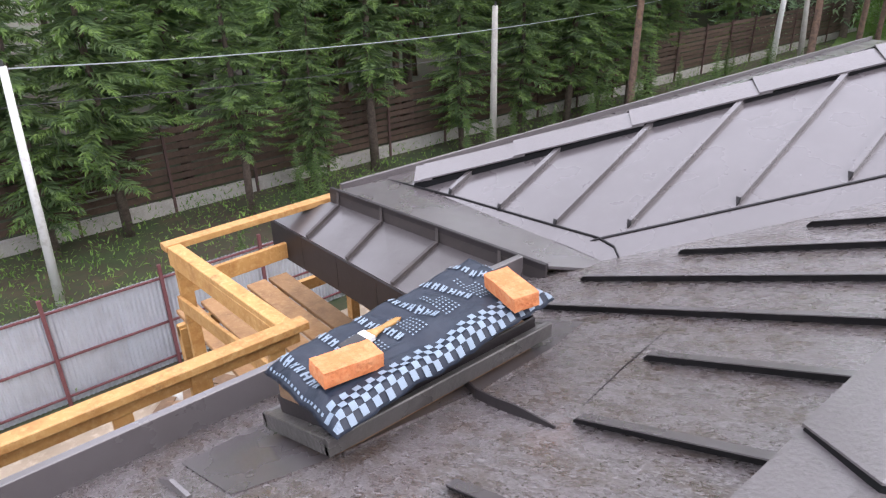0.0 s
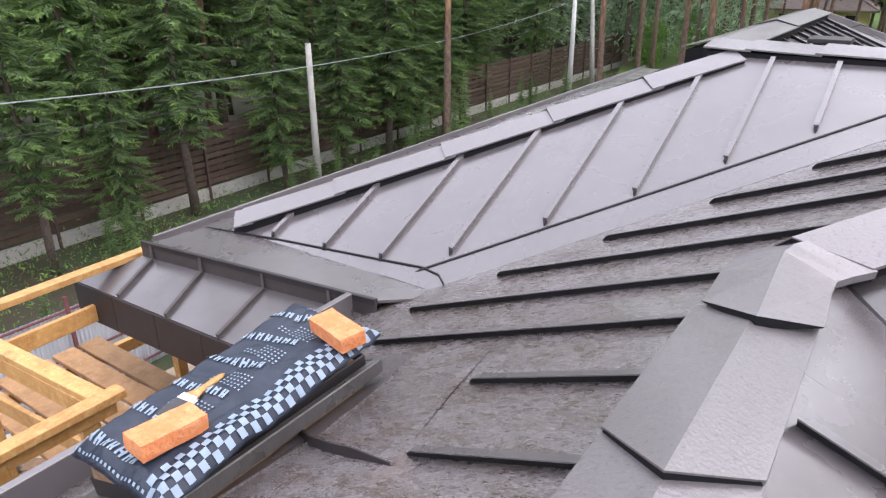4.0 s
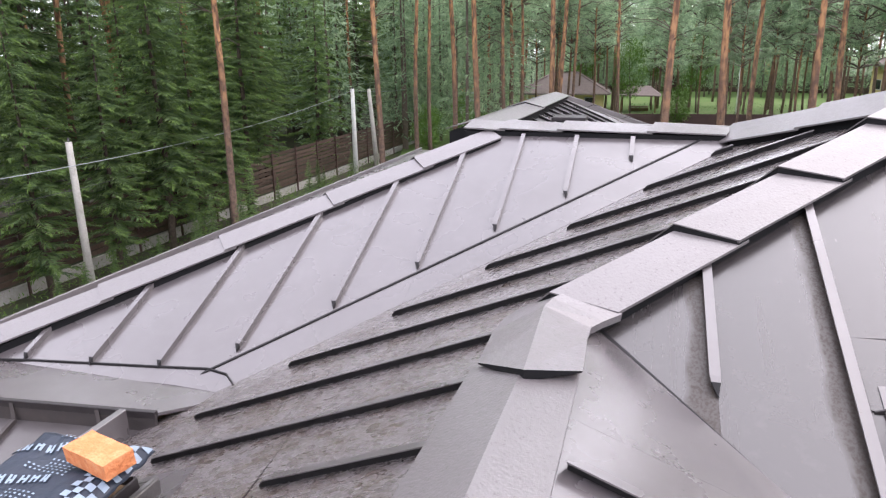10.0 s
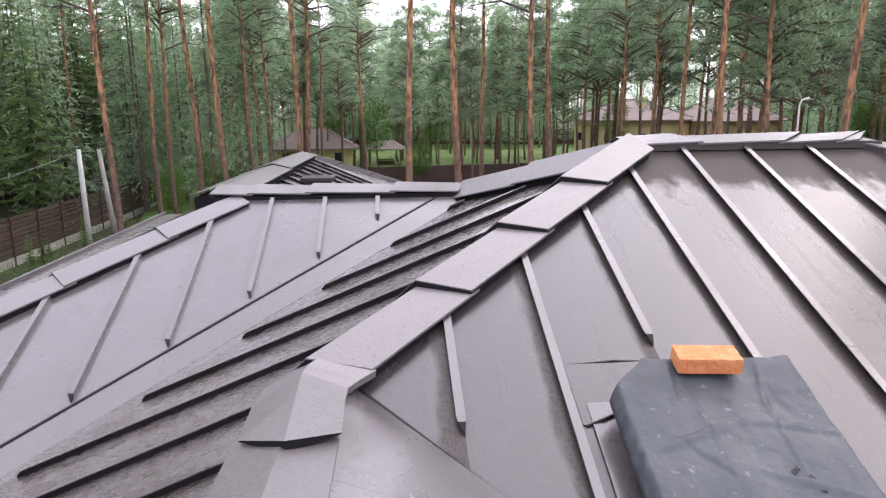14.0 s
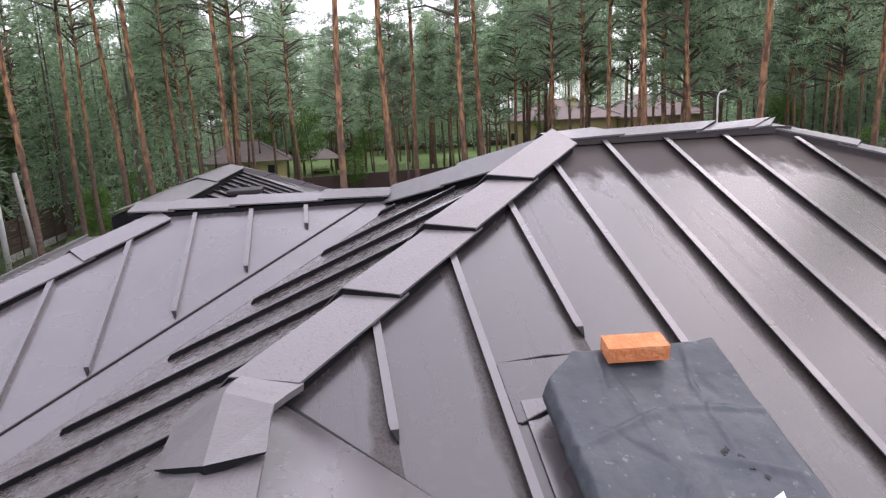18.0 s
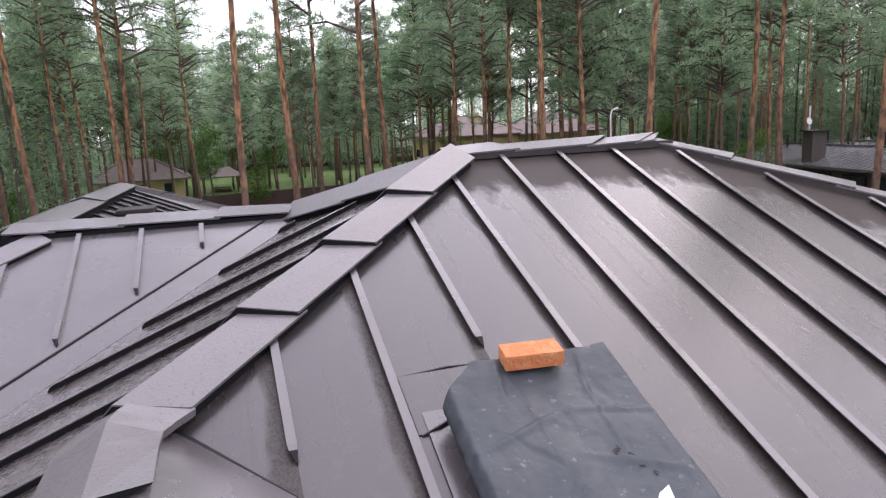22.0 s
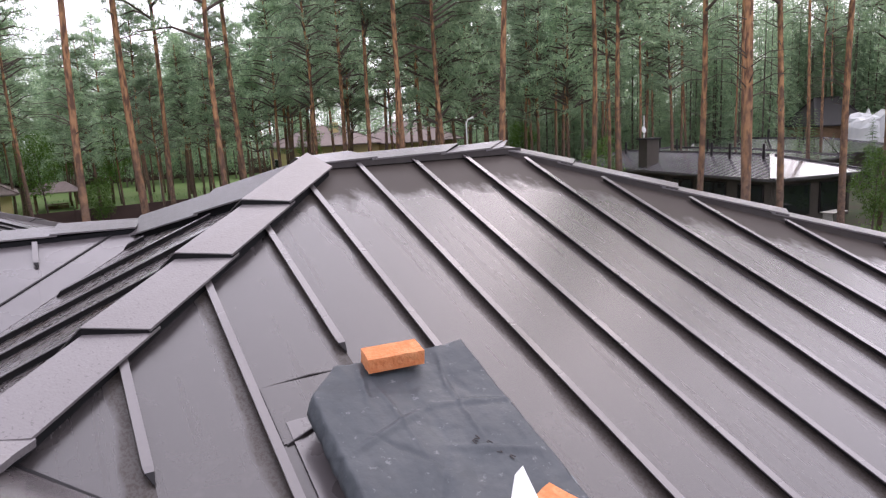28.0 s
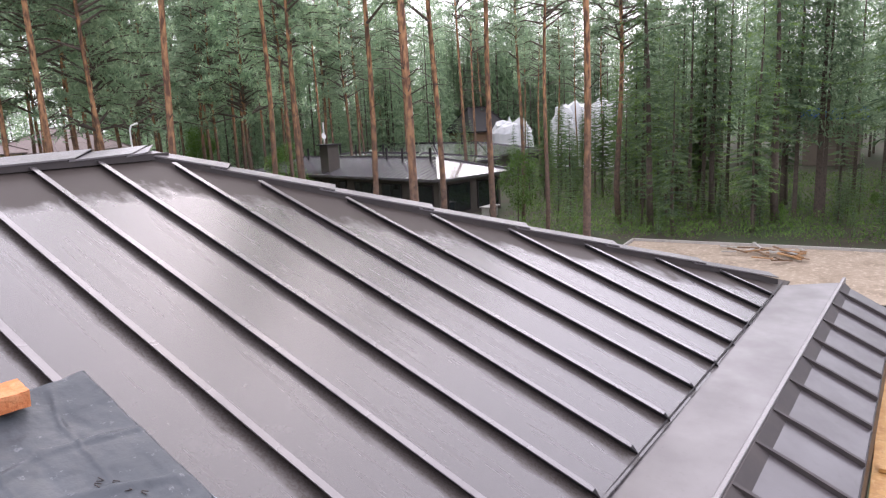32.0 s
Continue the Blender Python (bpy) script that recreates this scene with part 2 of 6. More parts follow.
M_BARK_SPRUCE = material("spruce_bark", (0.13, 0.1, 0.08), 0.95, 0, [((0.06, 0.045, 0.04), 7, 0.42, 0.62, 0.7), ((0.22, 0.18, 0.15), 20, 0.52, 0.7, 0.5)], bump=0.7, bump_scale=14, vary=0.15)
M_CONCRETE = material("weathered_concrete", (0.4, 0.385, 0.35), 0.9, 0, [((0.25, 0.235, 0.21), 3, 0.45, 0.7, 0.6), ((0.6, 0.58, 0.54), 20, 0.5, 0.7, 0.4)], bump=0.3, bump_scale=25, vary=0.06)
M_POLE = material("pale_painted_pole", (0.68, 0.68, 0.66), 0.8, 0, [((0.4, 0.37, 0.33), 6, 0.52, 0.7, 0.6)], bump=0.2, bump_scale=25, vary=0.05)
M_OLDWOOD = material("brown_stained_boards", (0.19, 0.115, 0.065), 0.85, 0, [((0.1, 0.06, 0.035), 4, 0.45, 0.65, 0.6), ((0.26, 0.17, 0.1), 18, 0.5, 0.7, 0.4)], bump=0.3, bump_scale=30, vary=0.2)
M_SHEET = material("galvanised_sheet", (0.56, 0.61, 0.68), 0.42, 0.55, [((0.42, 0.45, 0.5), 2, 0.45, 0.7, 0.5)], bump=0.04, bump_scale=20, vary=0.05)
M_POST = material("wine_red_primer", (0.15, 0.055, 0.06), 0.6, 0, [((0.22, 0.1, 0.09), 14, 0.5, 0.7, 0.4)], bump=0.1)
M_SOIL = material("forest_floor", (0.05, 0.039, 0.024), 0.95, 0, [((0.035, 0.06, 0.018), 0.25, 0.45, 0.6, 0.8), ((0.085, 0.06, 0.036), 0.9, 0.52, 0.68, 0.7), ((0.03, 0.045, 0.018), 3.5, 0.48, 0.62, 0.7)], bump=0.8, bump_scale=3)
M_LAWN = material("lawn_grass", (0.1, 0.17, 0.04), 0.95, 0, [((0.15, 0.19, 0.06), 0.3, 0.45, 0.65, 0.7), ((0.08, 0.15, 0.03), 2.5, 0.45, 0.65, 0.6)], bump=0.6, bump_scale=8)
M_SAND = material("pale_building_sand", (0.33, 0.265, 0.195), 0.95, 0, [((0.2, 0.155, 0.105), 0.8, 0.45, 0.65, 0.7), ((0.68, 0.56, 0.43), 5, 0.5, 0.7, 0.5)], bump=0.7, bump_scale=5)
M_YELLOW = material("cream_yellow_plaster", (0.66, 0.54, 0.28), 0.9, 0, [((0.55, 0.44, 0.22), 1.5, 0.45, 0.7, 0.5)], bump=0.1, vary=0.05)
M_TILE = material("brown_roof_tile", (0.23, 0.18, 0.165), 0.75, 0, [((0.15, 0.115, 0.105), 2.5, 0.45, 0.7, 0.6)], bump=0.2, bump_scale=12, vary=0.06)
M_BEIGE = material("beige_brown_plaster", (0.22, 0.175, 0.14), 0.9, 0, [((0.16, 0.13, 0.1), 1.2, 0.45, 0.7, 0.5)], bump=0.1)
M_GLASS = material("dark_window_glass", (0.015, 0.02, 0.022), 0.06, 0, spec=0.9)
M_FENCE_DARK = material("dark_red_brown_fence", (0.085, 0.048, 0.042), 0.7, 0, [((0.055, 0.03, 0.028), 1.5, 0.45, 0.7, 0.5)], vary=0.1)
M_WRAP = material("white_building_wrap", (0.8, 0.8, 0.8), 0.55, 0, [((0.6, 0.62, 0.64), 0.7, 0.45, 0.65, 0.6)], bump=0.5, bump_scale=2)
M_TARP = material("blue_tarpaulin", (0.03, 0.13, 0.5), 0.45, 0, [((0.06, 0.2, 0.6), 2, 0.5, 0.7, 0.5)], bump=0.4, bump_scale=3)
M_CABLE = material("grey_cable", (0.3, 0.33, 0.34), 0.6)
M_TRASH = material("torn_dark_felt", (0.05, 0.05, 0.052), 0.8, 0, [((0.3, 0.28, 0.26), 6, 0.55, 0.7, 0.6)], bump=0.3)


def pine_bark():
    """Furrowed grey-brown bark near the foot that turns into flaking orange bark higher up."""
    m = material("pine_bark", (0.17, 0.11, 0.08), 0.95, 0, [((0.07, 0.05, 0.04), 7, 0.42, 0.62, 0.8), ((0.28, 0.2, 0.15), 18, 0.52, 0.7, 0.5)], bump=0.8, bump_scale=12)
    nodes, links = m.node_tree.nodes, m.node_tree.links
    p = nodes["Principled BSDF"]
    low = p.inputs["Base Color"].links[0].from_socket
    co = nodes.new("ShaderNodeTexCoord")
    xyz = nodes.new("ShaderNodeSeparateXYZ")
    links.new(co.outputs["Object"], xyz.inputs[0])
    n = nodes.new("ShaderNodeTexNoise")
    n.inputs["Scale"].default_value, n.inputs["Detail"].default_value = 3.0, 6
    links.new(co.outputs["Object"], n.inputs["Vector"])
    add = nodes.new("ShaderNodeMath")
    add.operation = "MULTIPLY_ADD"
    add.inputs[1].default_value = 5.0
    links.new(n.outputs["Fac"], add.inputs[0])
    links.new(xyz.outputs["Z"], add.inputs[2])
    r = nodes.new("ShaderNodeMapRange")
    r.inputs["From Min"].default_value, r.inputs["From Max"].default_value = 6.5, 11.0
    links.new(add.outputs[0], r.inputs["Value"])
    n2 = nodes.new("ShaderNodeTexNoise")
    n2.inputs["Scale"].default_value, n2.inputs["Detail"].default_value = 9.0, 8
    flake = nodes.new("ShaderNodeMapping")
    flake.inputs["Scale"].default_value = (1.0, 1.0, 0.3)
    links.new(co.outputs["Object"], flake.inputs["Vector"])
    links.new(flake.outputs[0], n2.inputs["Vector"])
    ramp = nodes.new("ShaderNodeValToRGB")
    ramp.color_ramp.elements[0].position, ramp.color_ramp.elements[0].color = 0.40, (0.13, 0.07, 0.045, 1)
    ramp.color_ramp.elements[1].position, ramp.color_ramp.elements[1].color = 0.60, (0.47, 0.25, 0.12, 1)
    links.new(n2.outputs["Fac"], ramp.inputs[0])
    mix = nodes.new("ShaderNodeMixRGB")
    links.new(r.outputs[0], mix.inputs[0])
    links.new(low, mix.inputs[1])
    links.new(ramp.outputs[0], mix.inputs[2])
    links.new(mix.outputs[0], p.inputs["Base Color"])
    return m


M_BARK = pine_bark()


def leaf_material(name, dark, light, scale, through_light=0.25):
    m = bpy.data.materials.new(name)
    m.use_nodes = True
    nodes, links = m.node_tree.nodes, m.node_tree.links
    p = nodes["Principled BSDF"]
    p.inputs["Roughness"].default_value, p.inputs["Specular IOR Level"].default_value = 0.7, 0.2
    geo = nodes.new("ShaderNodeNewGeometry")
    info = nodes.new("ShaderNodeObjectInfo")
    noise_ = nodes.new("ShaderNodeTexNoise")
    noise_.inputs["Scale"].default_value = scale
    co = nodes.new("ShaderNodeTexCoord")
    links.new(co.outputs["Object"], noise_.inputs["Vector"])
    add = nodes.new("ShaderNodeMath")
    add.operation = "MULTIPLY_ADD"
    add.inputs[1].default_value = 0.7
    links.new(geo.outputs["Random Per Island"], add.inputs[0])
    sub = nodes.new("ShaderNodeMath")
    sub.operation = "MULTIPLY_ADD"
    sub.inputs[1].default_value, sub.inputs[2].default_value = 1.6, -0.62
    links.new(noise_.outputs["Fac"], sub.inputs[0])
    links.new(sub.outputs[0], add.inputs[2])
    mix = nodes.new("ShaderNodeMixRGB")
    mix.use_clamp = True
    mix.inputs[1].default_value, mix.inputs[2].default_value = (*dark, 1), (*light, 1)
    links.new(add.outputs[0], mix.inputs[0])
    hsv = nodes.new("ShaderNodeHueSaturation")
    r = nodes.new("ShaderNodeMapRange")
    r.inputs["To Min"].default_value, r.inputs["To Max"].default_value = 0.75, 1.25
    links.new(info.outputs["Random"], r.inputs["Value"])
    links.new(r.outputs[0], hsv.inputs["Value"])
    links.new(mix.outputs[0], hsv.inputs["Color"])
    links.new(hsv.outputs[0], p.inputs["Base Color"])
    lit = nodes.new("ShaderNodeBsdfTranslucent")
    links.new(hsv.outputs[0], lit.inputs["Color"])
    both = nodes.new("ShaderNodeMixShader")
    both.inputs[0].default_value = through_light
    links.new(p.outputs[0], both.inputs[1])
    links.new(lit.outputs[0], both.inputs[2])
    links.new(both.outputs[0], nodes["Material Output"].inputs["Surface"])
    return m


# Spruce and pine needles are paled and blued to put haze into the colour.
M_SPRUCE = leaf_material("spruce_needles", (0.085, 0.137, 0.072), (0.23, 0.335, 0.135), 1.2, 0.5)
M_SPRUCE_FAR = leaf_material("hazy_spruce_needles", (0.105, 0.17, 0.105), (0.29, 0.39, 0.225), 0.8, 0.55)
M_TIPS = leaf_material("young_spruce_tips", (0.1, 0.17, 0.048), (0.23, 0.35, 0.1), 1.2, 0.4)
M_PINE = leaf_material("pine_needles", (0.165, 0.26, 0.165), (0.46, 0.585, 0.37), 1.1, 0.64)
M_BIRCH = leaf_material("birch_leaves", (0.06, 0.13, 0.025), (0.16, 0.28, 0.06), 1.2)
M_SHRUB = leaf_material("undergrowth_leaves", (0.055, 0.11, 0.028), (0.16, 0.27, 0.06), 0.5)
M_BOARDS = material("dark_weathered_fence_boards", (0.095, 0.062, 0.045), 0.88, 0, [((0.055, 0.036, 0.028), 4, 0.45, 0.65, 0.6), ((0.13, 0.09, 0.065), 18, 0.5, 0.7, 0.4)], bump=0.3, bump_scale=30, vary=0.2)
M_FACADE = material("dark_brown_grey_facade", (0.1, 0.085, 0.072), 0.85, 0, [((0.07, 0.06, 0.052), 2.0, 0.45, 0.7, 0.6)], bump=0.15, bump_scale=8)


# ---- mesh helpers ----
def mesh_of(name, verts, faces, mat, smooth=False):
    me = bpy.data.meshes.new(name)
    me.from_pydata([tuple(v) for v in verts], [], [tuple(f) for f in faces])
    for m in (mat if isinstance(mat, (list, tuple)) else [mat]):
        me.materials.append(m)
    if smooth:
        me.polygons.foreach_set("use_smooth", [True] * len(me.polygons))
    me.update()
    return me


def put(name, me, parent=None, label="", at=None):
    ob = new(name, me)
    if parent is not None:
        ob.parent = parent
    if at is not None:
        ob.matrix_local = at
    if label:
        ob["label"] = label
    return ob


def part(name, bm, mat, parent, label="", smooth=False):
    me = bpy.data.meshes.new(name)
    bm.normal_update()
    bm.to_mesh(me)
    bm.free()
    me.materials.append(mat)
    if smooth:
        me.polygons.foreach_set("use_smooth", [True] * len(me.polygons))
    return put(name, me, parent, label)


def thing(name, label, category, at=None, kind="", group=""):
    ob = new(name)
    ob.empty_display_size = 0.2
    if at is not None:
        ob.matrix_world = at
    return tagged(ob, label, category, group, kind)


def loft(rings, closed=True, cap=True):
    """A bmesh skin over rings of points of equal number."""
    bm = bmesh.new()
    made = [[bm.verts.new(p) for p in ring] for ring in rings]
    n = len(rings[0])
    for a, b in zip(made, made[1:]):
        for i in range(n if closed else n - 1):
            j = (i + 1) % n
            bm.faces.new((a[i], a[j], b[j], b[i]))
    if cap and closed:
        bm.faces.new(made[0][::-1])
        bm.faces.new(made[-1])
    bmesh.ops.recalc_face_normals(bm, faces=bm.faces)
    return bm


def box(size, bevel=0.0, at=(0, 0, 0), turn=(0, 0, 0)):
    bm = bmesh.new()
    bmesh.ops.create_cube(bm, size=1)
    bmesh.ops.scale(bm, vec=size, verts=bm.verts)
    if bevel:
        bmesh.ops.bevel(bm, geom=list(bm.edges), offset=bevel, segments=2, affect="EDGES", profile=0.6)
    bmesh.ops.transform(bm, matrix=pose(*at, *turn), verts=bm.verts)
    return bm


def beam(a, b, width, height, bevel=0.004, up=(0, 0, 1)):
    """A squared timber from a to b, the middle of its section on that line."""
    a, b = Vector(a), Vector(b)
    d = (b - a).normalized()
    side = d.cross(Vector(up) if abs(d.z) < 0.99 else Vector((0, 1, 0))).normalized()
    top = side.cross(d)
    c = bevel
    ring = [(-width / 2 + c, -height / 2), (width / 2 - c, -height / 2), (width / 2, -height / 2 + c), (width / 2, height / 2 - c),
            (width / 2 - c, height / 2), (-width / 2 + c, height / 2), (-width / 2, height / 2 - c), (-width / 2, -height / 2 + c)]
    return loft([[p + side * u + top * v for u, v in ring] for p in (a, b)])


def tube(points, radii, sides=8):
    rings, last = [], None
    pts = [Vector(p) for p in points]
    for i, p in enumerate(pts):
        d = (pts[min(i + 1, len(pts) - 1)] - pts[max(i - 1, 0)]).normalized()
        u = d.orthogonal().normalized() if last is None else (last - d * last.dot(d)).normalized()
        last = u
        v = d.cross(u)
        rings.append([p + radii[i] * (math.cos(2 * math.pi * k / sides) * u + math.sin(2 * math.pi * k / sides) * v) for k in range(sides)])
    return loft(rings)


def clip(poly, n, d):
    """The part of a polygon in the plan on the side where n.p <= d."""
    out = []
    for p, q in zip(poly, poly[1:] + poly[:1]):
        a, b = n[0] * p[0] + n[1] * p[1] - d, n[0] * q[0] + n[1] * q[1] - d
        if a <= 0:
            out.append(p)
        if a * b < 0:
            s = a / (a - b)
            out.append((p[0] + s * (q[0] - p[0]), p[1] + s * (q[1] - p[1])))
    return out


# ---- ground ----
def ground_sheet():
    n = 90
    verts, faces = [], []
    for j in range(n + 1):
        for i in range(n + 1):
            u, v = i / n * 2 - 1, j / n * 2 - 1
            x, y = 12 + 900 * u * abs(u) ** 1.6, 12 + 900 * v * abs(v) ** 1.6
            r = math.hypot(x, y)
            h = 0.14 * noise.noise((x * 0.12, y * 0.12, 0)) if 22 < r < 200 else 0.0
            verts.append((x, y, h - 0.02))
    for j in range(n):
        for i in range(n):
            a = j * (n + 1) + i
            faces.append((a, a + 1, a + n + 2, a + n + 1))
    return tagged(put("ground", mesh_of("ground", verts, faces, M_SOIL, True)), "brown and green forest floor with moss and needles", "ground", kind="structure")


ground_sheet()
EYE = 7.2


# ---- the house and its metal roof ----
SLOPE_A = lambda x, y: 6.148 + 0.404 * x
SLOPE_B = lambda x, y: 6.16 + 0.465 * (y - 5.29)
SLOPE_C = lambda x, y: 6.16 + 0.412 * (y - 2.631)
SLOPE_E = lambda x, y: 6.37 + 0.43 * (x + 1.45)
SLOPE_F = lambda x, y: 6.157 - 0.372 * (x - 0.05)
SLOPE_G = lambda x, y: 7.02 - 0.40 * (x - 3.63)
SLOPE_J = lambda x, y: 6.50 - 0.43 * (x + 1.45)
SLOPE_D = lambda x, y: 7.03 - 0.412 * (y - 4.86)
SLOPE_R = lambda x, y: 6.56 - 0.43 * (y - 6.3)
roof = thing("metal_roof", "brown standing-seam metal roof with raised ridge caps, wet from rain", "roof", kind="structure")


def slab(poly, z, mat, thick=0.012, lift=0.0):
    """A sheet of metal over a polygon of the plan, on a slope."""
    bm = bmesh.new()
    top = [bm.verts.new((x, y, z(x, y) + lift)) for x, y in poly]
    low = [bm.verts.new((x, y, z(x, y) + lift - thick)) for x, y in poly]
    bm.faces.new(top)
    bm.faces.new(low[::-1])
    for i in range(len(poly)):
        j = (i + 1) % len(poly)
        bm.faces.new((top[j], top[i], low[i], low[j]))
    bmesh.ops.recalc_face_normals(bm, faces=bm.faces)
    return bm


def seam_mesh(a, b, z, wide=0.03, tall=0.045, side=1, point=0.03):
    """An angle seam between two points of the plan: an upright leg and a flange folded over to one side; its lower end a runs out in a point."""
    a, b = Vector(a), Vector(b)
    d = (b - a).normalized()
    s = Vector((-d.y, d.x)) * side
    t = min(0.004, tall * 0.3)
    rings = []
    for p, h, w in ((a - d * point, tall * 0.3, 0.12), (a, tall * 0.92, 0.85), (a + d * 0.025, tall, 1.0), (b, tall, 1.0)):
        ring = []
        for u, v in ((-0.006, -0.01), (-0.008, h), (wide, h + 0.001), (wide + 0.001, h - t), (0.004, h - t), (0.003, -0.01)):
            q = p + s * (u * w)
            ring.append((q.x, q.y, z(q.x, q.y) + v))
        rings.append(ring)
    bm = loft(rings)
    # Flange underside, inner leg and end faces take the shade-dark second material.
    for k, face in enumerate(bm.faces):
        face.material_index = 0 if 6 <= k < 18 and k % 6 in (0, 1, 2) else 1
    return bm


def flange(points, z, wide=0.006, tall=0.035):
    """A thin upright fold that follows a bent line of the plan."""
    rings = []
    for i, p in enumerate(points):
        q0, q1 = Vector(points[max(i - 1, 0)]), Vector(points[min(i + 1, len(points) - 1)])
        d = (q1 - q0).normalized()
        s = Vector((-d.y, d.x)) * wide / 2
        h = tall * (0.25 if i in (0, len(points) - 1) else 1.0)
        p = Vector(p)
        rings.append([(*(p - s), z(*(p - s)) - 0.004), (*(p - s * 0.8), z(*(p - s)) + h), (*(p + s * 0.8), z(*(p + s)) + h), (*(p + s), z(*(p + s)) - 0.004)])
    return loft(rings)


def slope(name, poly, z, axis, start, step, mat, seams, parent=roof, label="", side=1):
    """A roof slope: its panels side by side along the axis, and the seams between them."""
    ob = thing(name, "", "")
    ob.parent = parent
    if label:
        ob["label"] = label
    lo, hi = min(p[axis] for p in poly), max(p[axis] for p in poly)
    n = (1, 0) if axis == 0 else (0, 1)
    cuts = start if isinstance(start, list) else [start + k * step for k in range(math.floor((lo - start) / step), math.ceil((hi - start) / step) + 1)]
    if isinstance(cuts[0], tuple):
        lines = [(p[0], (q[0] - p[0]) / (q[1] - p[1]), p[1]) for p, q in cuts]
    else:
        lines = [(c, 0.0, 0.0) for c in cuts if lo + 0.02 < c < hi - 0.02]
    lines = [(lo - 0.1, 0.0, 0.0)] + lines + [(hi + 0.1, 0.0, 0.0)]
    for k, (c, d) in enumerate(zip(lines, lines[1:])):
        (na, da), (nb, db) = [((1, -m), p - m * y) if axis == 0 else ((-m, 1), p - m * y) for p, m, y in (c, d)]
        piece = clip(clip(poly, nb, db - 0.0002), (-na[0], -na[1]), -(da + 0.0002))
        if len(piece) > 2:
            part("roof_panel", slab(piece, z, mat, lift=0.0003 * (k % 2)), mat, ob)
    for a, b in seams:
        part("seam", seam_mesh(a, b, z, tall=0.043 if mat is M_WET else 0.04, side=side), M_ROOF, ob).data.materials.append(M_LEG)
    return ob


# Slope A, wet, towards the fence; its seams run up to the hip and the wing's ridge.
poly_a = [(-2.62, -4.5), (-0.22, -4.5), (-0.22, 2.62), (1.93, 4.82), (0.98, 6.13), (-2.62, 2.99)]
seams_a = []
for k, (xl, y) in enumerate([(-1.013, 1.414), (-1.089, 1.92), (-2.01, 2.385), (-2.12, 2.86), (-1.797, 3.353), (-1.30, 3.825), (-0.807, 4.326), (-0.317, 4.79), (0.188, 5.315), (0.689, 5.85)]):
    xr = -0.32 if y < 2.7 else min(y - 2.98, 1.9)
    if y > 4.6:
        xr = min(xr, 1.87 - (y - 4.7) * 0.83 - 0.1)
    seams_a.append(((xl, y), (xr, y)))
for y in (0.94, 0.44, -0.06, -0.56, -1.06, -1.56, -2.06, -2.56, -3.06):
    seams_a.append(((-1.1 if y > -0.3 else -2.2, y), (-0.32, y)))
slope("roof_slope", poly_a, SLOPE_A, 1, 0.41, 0.495, M_WET, seams_a, label="wet brown roof slope with rain stains", side=-1)

# Slope B, beyond the valley.
poly_b = [(-4.35, 3.2), (-2.62, 3.27), (-2.30, 3.265), (0.93, 6.08), (0.95, 6.27), (-1.40, 6.27), (-1.40, 5.97)]
seams_b = [((x, yb), (x, yt)) for x, yb, yt in [(-3.845, 3.31, 3.70), (-3.318, 3.344, 4.17), (-2.805, 3.392, 4.62), (-2.329, 3.586, 5.03), (-1.823, 4.01, 5.45), (-1.353, 4.425, 5.84),
                                                (-0.882, 4.862, 6.03), (-0.413, 5.283, 6.03), (0.056, 5.765, 6.03)]]
slope("roof_slope", poly_b, SLOPE_B, 0, [-3.845, -3.318, -2.805, -2.329, -1.823, -1.353, -0.882, -0.413, 0.056], 0.5, M_ROOF, seams_b, label="pale grey-brown roof slope between hip and valley")

# Slope C, the broad one with the main ridge above it.
poly_c = [(0.0, 2.65), (0.71, 1.98), (1.9, 0.92), (8.05, 0.735), (3.56, 4.84), (1.93, 4.84)]
# each seam leans a little: place across at its foot and its top, and how far it runs
SEAMS_C = [(0.464, 2.406, 0.452, 3.05), (0.926, 1.70, 0.905, 3.51), (1.377, 2.844, 1.352, 3.98), (1.815, 2.45, 1.79, 4.42), (2.285, 0.95, 2.258, 4.72), (2.765, 0.935, 2.723, 4.72), (3.25, 0.92, 3.184, 4.72),
           (3.744, 0.911, 3.70, 4.52), (4.225, 0.883, 4.15, 4.08), (4.743, 0.872, 4.655, 3.63), (5.242, 0.842, 5.175, 3.16), (5.734, 0.834, 5.695, 2.69), (6.27, 0.82, 6.225, 2.2), (6.792, 0.804, 6.757, 1.72), (7.30, 0.79, 7.265, 1.25)]
seams_c = [((xb, yb), (xt, yt)) for xb, yb, xt, yt in SEAMS_C]
slope("roof_slope", poly_c, SLOPE_C, 0, seams_c, 0.5, M_BROAD, seams_c, label="broad grey-brown roof slope with evenly spaced seams")
part("panel_overlap", slab([(0.94, 2.40), (1.365, 2.40), (1.362, 2.72), (0.935, 2.715)], SLOPE_C, M_BROAD, 0.004, 0.007), M_BROAD, roof)
part("panel_edge", flange([(0.94, 2.717), (1.16, 2.722), (1.362, 2.722)], SLOPE_C, 0.006, 0.014), M_DARK, roof)

# Slope F, behind the wing's ridge, and the slopes on the far side.
slope("roof_slope", [(-0.08, -4.5), (3.2, -4.5), (1.9, 0.84), (0.71, 1.98), (0.0, 2.65), (-0.08, 2.60)], SLOPE_F, 1, 1.9, 0.5, M_ROOF,
      [((0.7, 1.65), (0.02, 1.65)), ((1.15, 1.15), (0.02, 1.15)), ((1.6, 0.65), (0.02, 0.65))])
seams_e = []
for k in range(20):
    y = 4.1 + 0.5 * k
    top = min(-1.5, -4.25 + (y - 3.35) * 1.13)
    seams_e.append(((-4.3, y), (top, y)))
